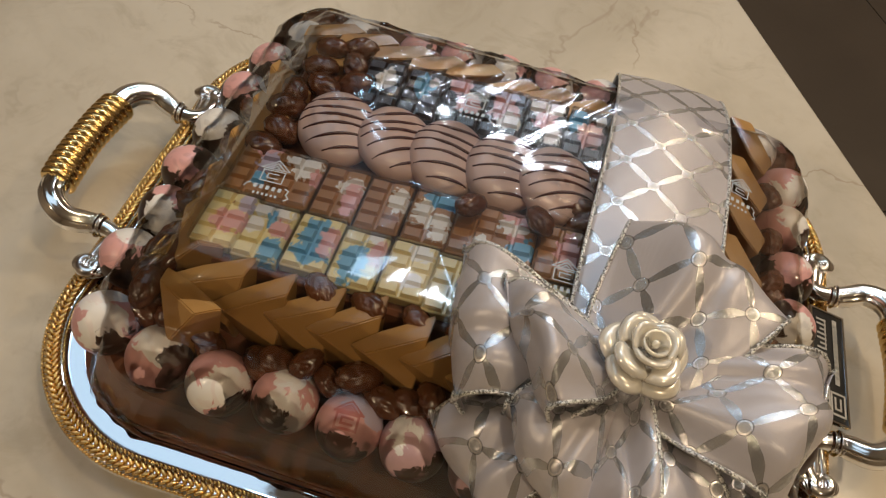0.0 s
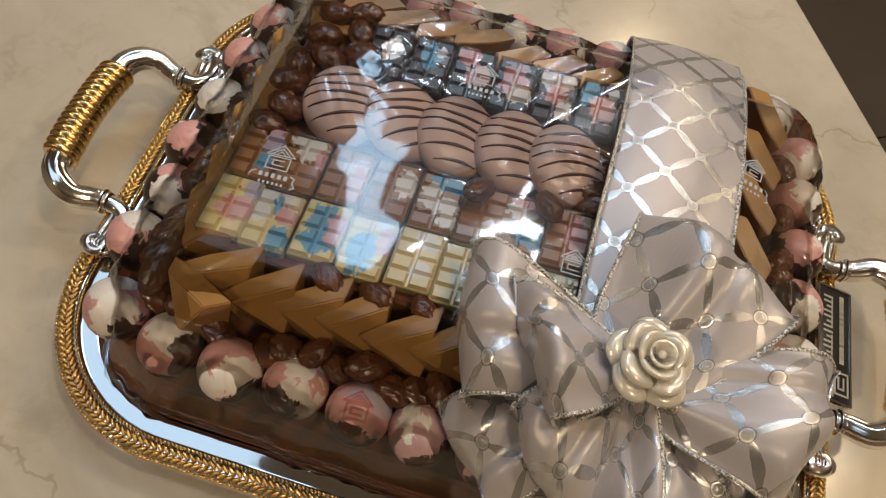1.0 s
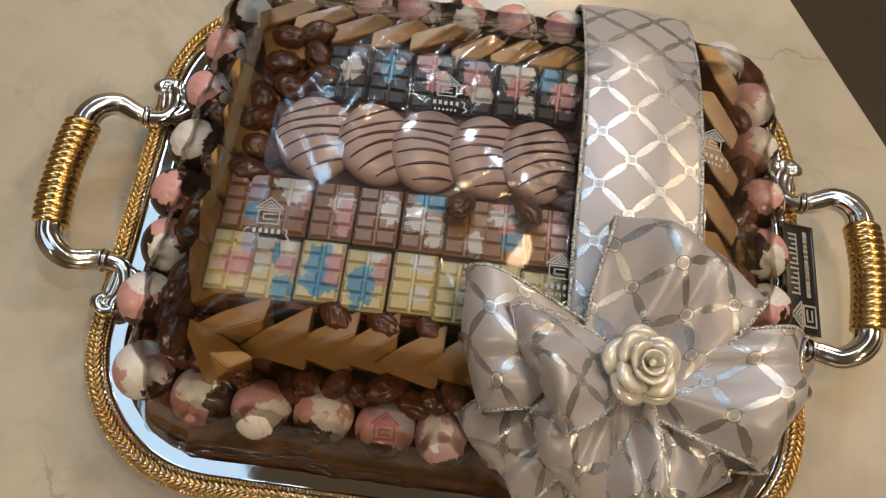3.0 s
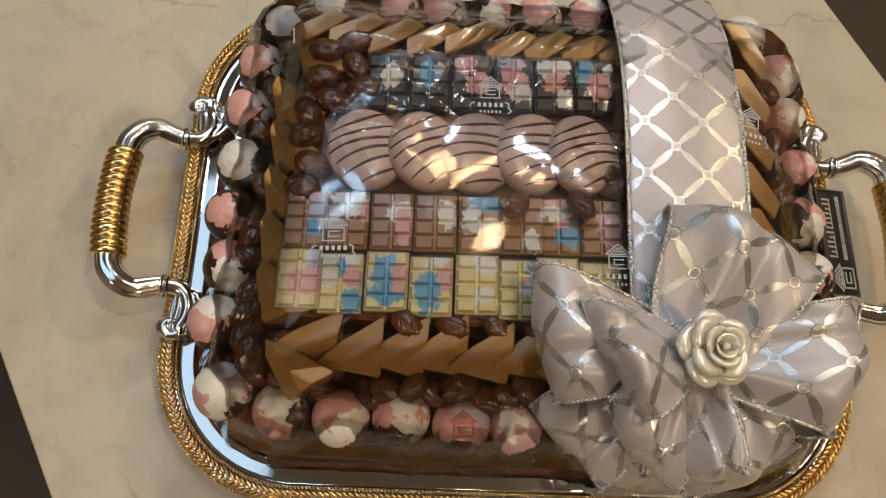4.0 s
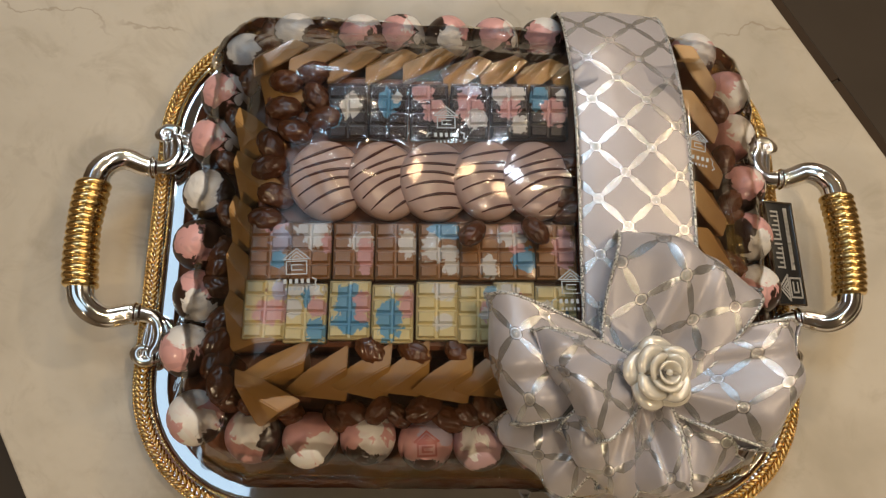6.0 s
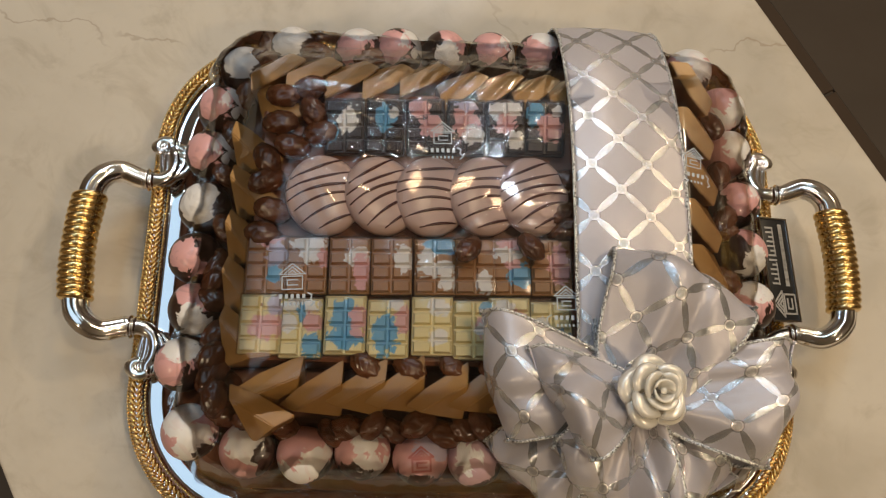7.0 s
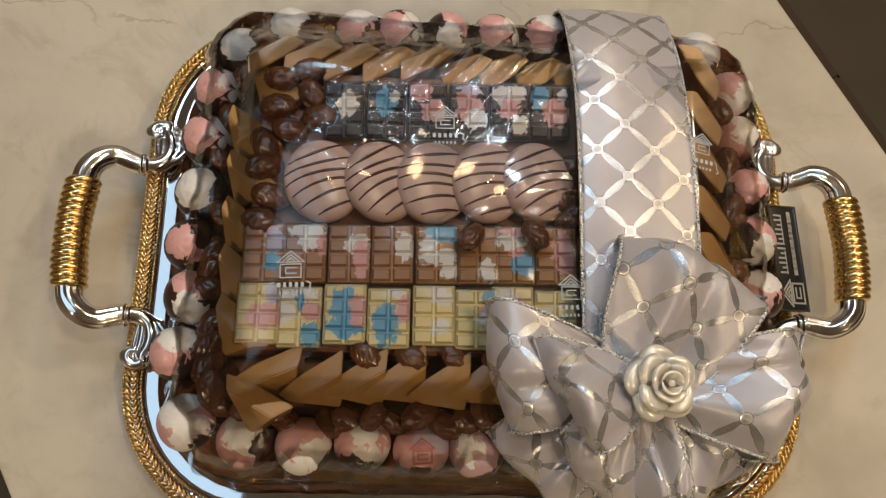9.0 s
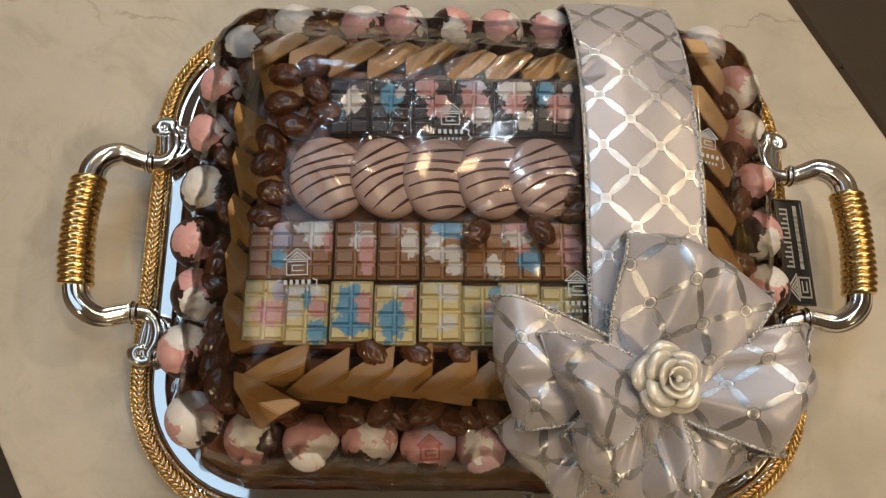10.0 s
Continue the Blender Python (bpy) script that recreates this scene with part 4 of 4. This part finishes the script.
def on_film(cx, cy, turn):
    c, s = math.cos(radians(turn)), math.sin(radians(turn))
    return lambda x, y: (cx + c * x - s * y, cy + s * x + c * y, film_height(cx + c * x - s * y, cy + s * x + c * y) + 0.0010)


for cx, cy, size, turn in ((-0.105, -0.030, 0.0145, 4), (-0.025, 0.060, 0.0135, 2), (0.125, 0.053, 0.0125, -6), (0.046, -0.036, 0.0135, 2)):
    part("printed_mark", strokes(bmesh.new(), emblem_lines(size), 0.0006, on_film(cx, cy, turn)), PRINT, wrap, "printed pale mark", smooth=False)
    bm = bmesh.new()
    for k in range(5):
        x = -0.0062 + 0.0031 * k
        strokes(bm, [[(x, -0.0116), (x, -0.0108)]], 0.0017, on_film(cx, cy, turn))
    for k in range(6):
        x = -0.0055 + 0.0022 * k
        strokes(bm, [[(x, -0.0157), (x, -0.0153)]], 0.0011, on_film(cx, cy, turn))
    strokes(bm, [[(-0.0115, -0.0125), (-0.0105, -0.0105), (-0.0090, -0.0100)], [(0.0085, -0.0095), (0.0105, -0.0105), (0.0100, -0.0130), (0.0118, -0.0150), (0.0100, -0.0165)]], 0.0007, on_film(cx, cy, turn))
    part("printed_lettering", bm, PRINT, wrap, "printed pale bars of lettering", smooth=False)


# ---- the ribbon and the bow ----
def strip(name, grid, uvs, parent, label, cords=True, thick=0.0004):
    """A ribbon from a grid of points, with cords along both edges."""
    bm = bmesh.new()
    layer = bm.loops.layers.uv.new("UVMap")
    vs = [[bm.verts.new(p) for p in row] for row in grid]
    for i in range(len(vs) - 1):
        for j in range(len(vs[0]) - 1):
            f = bm.faces.new((vs[i][j], vs[i][j + 1], vs[i + 1][j + 1], vs[i + 1][j]))
            for loop, (a, b) in zip(f.loops, ((i, j), (i, j + 1), (i + 1, j + 1), (i + 1, j))):
                loop[layer].uv = uvs[a][b]
    ob = part(name, bm, SATIN, parent, label)
    mod = ob.modifiers.new("thickness", "SOLIDIFY")
    mod.thickness, mod.offset = thick, 0
    if cords:
        for j in (0, len(grid[0]) - 1):
            part("edge_cord", tube(bmesh.new(), [row[j] for row in grid], 0.00105, 6), GLITTER, ob, "glittering silver cord")
    return ob


BAND_W = 0.0660
band = empty("ribbon_band", pose(0, 0, 0), "wide lilac-grey satin ribbon with a silver lattice", "ribbon")
grid, uvs = [], []
path = [(0.0825, 0.165, 0.016), (0.0825, 0.165, 0.045), (0.0825, 0.160, 0.068), (0.0830, 0.147, 0.0830), (0.0835, 0.123, 0.0950), (0.084, 0.095, 0.1040), (0.0845, 0.06, 0.1100), (0.0845, 0.02, 0.1125), (0.0845, -0.02, 0.1125), (0.085, -0.06, 0.1110), (0.085, -0.095, 0.1020), (0.085, -0.125, 0.0850), (0.085, -0.148, 0.055), (0.085, -0.153, 0.02)]
line, run = smooth_line(path, 8), 0.0
# the length along the band at which a stone sits on its middle
crossing = sum((b - a).length for a, b in zip(line, line[1:]) if b.y > 0.057)
for i, p in enumerate(line):
    if i:
        run += (p - line[i - 1]).length
    row, ur = [], []
    for j in range(25):
        u = (j / 24 - 0.5) * BAND_W
        dz = -0.0035 * (u / 0.033) ** 2 + 0.0006 * noise.noise(Vector((u * 60, run * 30, 2)))
        row.append(Vector((p.x + u, p.y, p.z + dz)))
        ur.append((u + 0.0065, run - crossing))
    grid.append(row)
    uvs.append(ur)
strip("band", grid, uvs, band, "lilac-grey satin with silver lattice")

bow = empty("ribbon_bow", pose(0.080, -0.088, 0.112), "large looped lilac-grey satin bow with a pearly rose", "bow")


def loop_part(theta, length, rise, fat, roll, width, seed, skew=0.0, base=0.0, folds=0.0023, neck=0.26):
    """One loop of the bow: out from the knot on top, over a straight fold at the tip, and back beneath."""
    th = radians(theta)
    out, perp, up = Vector((math.cos(th), math.sin(th), 0)), Vector((-math.sin(th), math.cos(th), 0)), Vector((0, 0, 1))
    wide = perp * math.cos(radians(roll)) + up * math.sin(radians(roll))
    grid, uvs, run, last = [], [], 0.0, None
    n, across = 60, 36
    for i in range(n + 1):
        s = i / n
        # out along the top, a half turn at the tip, back below
        r = crop(1 - abs(2 * s - 1) ** 1.7)
        lift = fat * math.sin(2 * math.pi * s) * (0.25 + 0.75 * math.sin(math.pi * s))
        mid = out * (0.004 + length * r) + up * (lift + rise * r + base)
        if last is not None:
            run += (mid - last).length
        last = mid
        pinch = neck + (1 - neck) * crop(r * 1.15) ** 0.6
        row, ur = [], []
        for j in range(across + 1):
            w = j / across - 0.5
            gather = (1 - r) * (0.35 + 0.65 * crop(r * 3))
            fold = folds * (gather + 0.22) * math.sin(w * 12.5 + seed * 1.7 + 1.2 * math.sin(3 * s + seed)) + folds * 0.25 * gather * math.sin(w * 21 + seed)
            fold += 0.0075 * r * noise.noise(Vector((w * 1.8 + seed * 3, s * 2.2, seed))) + 0.0040 * (0.3 + r) * noise.noise(Vector((w * 4.2 + seed, s * 3.5, seed * 2)))
            fold -= 0.0045 * r * math.exp(-((w - 0.22 * math.sin(seed * 2.3) - 0.25 * (s - 0.3)) / 0.07) ** 2)
            fold += 0.015 * r * (math.cos(math.pi * w) - 0.45)
            push = 0.006 * r * noise.noise(Vector((w * 2.4, seed * 2, s))) + skew * w * r * width
            p = mid + wide * (w * width * pinch) + up * fold * (1 if s < 0.5 else -0.6) + out * (push - 0.010 * w * w * r)
            row.append(p)
            ur.append((w * width + 0.011 * seed, run))
        grid.append(row)
        uvs.append(ur)
    return strip("loop", grid, uvs, bow, "gathered satin loop")


#            theta length rise   fat    roll width seed skew base
for spec in ((174, 0.074, -0.006, 0.021, -12, 0.066, 1, -0.34, 0.000), (190, 0.045, 0.006, 0.016, 8, 0.060, 2, -0.38, 0.014), (219, 0.069, -0.028, 0.013, 4, 0.056, 3, 0.0, -0.010),
             (243, 0.052, -0.012, 0.012, -20, 0.056, 4, 0.2, 0.004), (272, 0.058, -0.018, 0.010, 55, 0.060, 9, 0.0, 0.004), (300, 0.062, -0.022, 0.012, 25, 0.060, 5, 0.0, -0.002),
             (-3, 0.075, -0.002, 0.023, 10, 0.066, 6, 0.22, 0.006), (67, 0.066, 0.002, 0.025, -6, 0.080, 7, -0.06, 0.008, 0.0030, 0.55), (28, 0.070, -0.022, 0.010, 0, 0.050, 8, 0.0, -0.006)):
    loop_part(*spec)

rose = new("rose")
rose.parent = bow
rose.matrix_basis = pose(0.002, -0.002, 0.030, 6, 4, 20) @ Matrix.Scale(0.88, 4)


def petal(turn, radius, height, wide, curl, lift):
    bm = bmesh.new()
    vs = []
    for i in range(9):
        f = i / 8
        row = []
        for j in range(13):
            a = (j / 12 - 0.5) * 2
            edge = 1 - 0.22 * a * a
            rr = radius * (0.22 + 0.78 * math.sin(f * 1.45) * edge)
            ang = a * wide * (0.35 + 0.65 * f ** 0.6)
            ruffle = math.sin(2.6 * a + turn * 0.7) * f ** 3
            rr *= 1 + 0.07 * ruffle
            zz = lift + height * math.sin(f * 1.9) * (1 - 0.25 * a * a) - curl * f ** 4 + 0.0011 * ruffle
            row.append(bm.verts.new((rr * math.cos(ang), rr * math.sin(ang), zz)))
        vs.append(row)
    for a, b in zip(vs, vs[1:]):
        for j in range(12):
            bm.faces.new((a[j], a[j + 1], b[j + 1], b[j]))
    ob = part("petal", bm, PEARL, rose)
    ob.matrix_basis = pose(0, 0, 0, 0, 0, turn)
    mod = ob.modifiers.new("thickness", "SOLIDIFY")
    mod.thickness, mod.offset = 0.0009, 0


for count, radius, height, wide, curl, lift, start in ((5, 0.0210, 0.0050, 0.74, 0.0042, -0.0045, 0), (4, 0.0170, 0.0080, 0.86, 0.0036, -0.001, 30), (3, 0.0112, 0.0098, 1.15, 0.0016, 0.0010, 10), (2, 0.0068, 0.0100, 1.6, 0.0002, 0.0022, 60)):
    for k in range(count):
        petal(start + 360 / count * k, radius, height, wide, curl, lift)
bm = bmesh.new()
ellipsoid(bm, Matrix.Translation((0, 0, 0.0095)) @ Matrix.Diagonal((0.0019, 0.0019, 0.0022, 1)), 16, 10)
part("bead", bm, PEARL, rose)
bm = bmesh.new()
ellipsoid(bm, Matrix.Translation((0, 0, 0.010)) @ Matrix.Diagonal((0.014, 0.014, 0.016, 1)), 20, 12)
part("knot", bm, SATIN, bow)
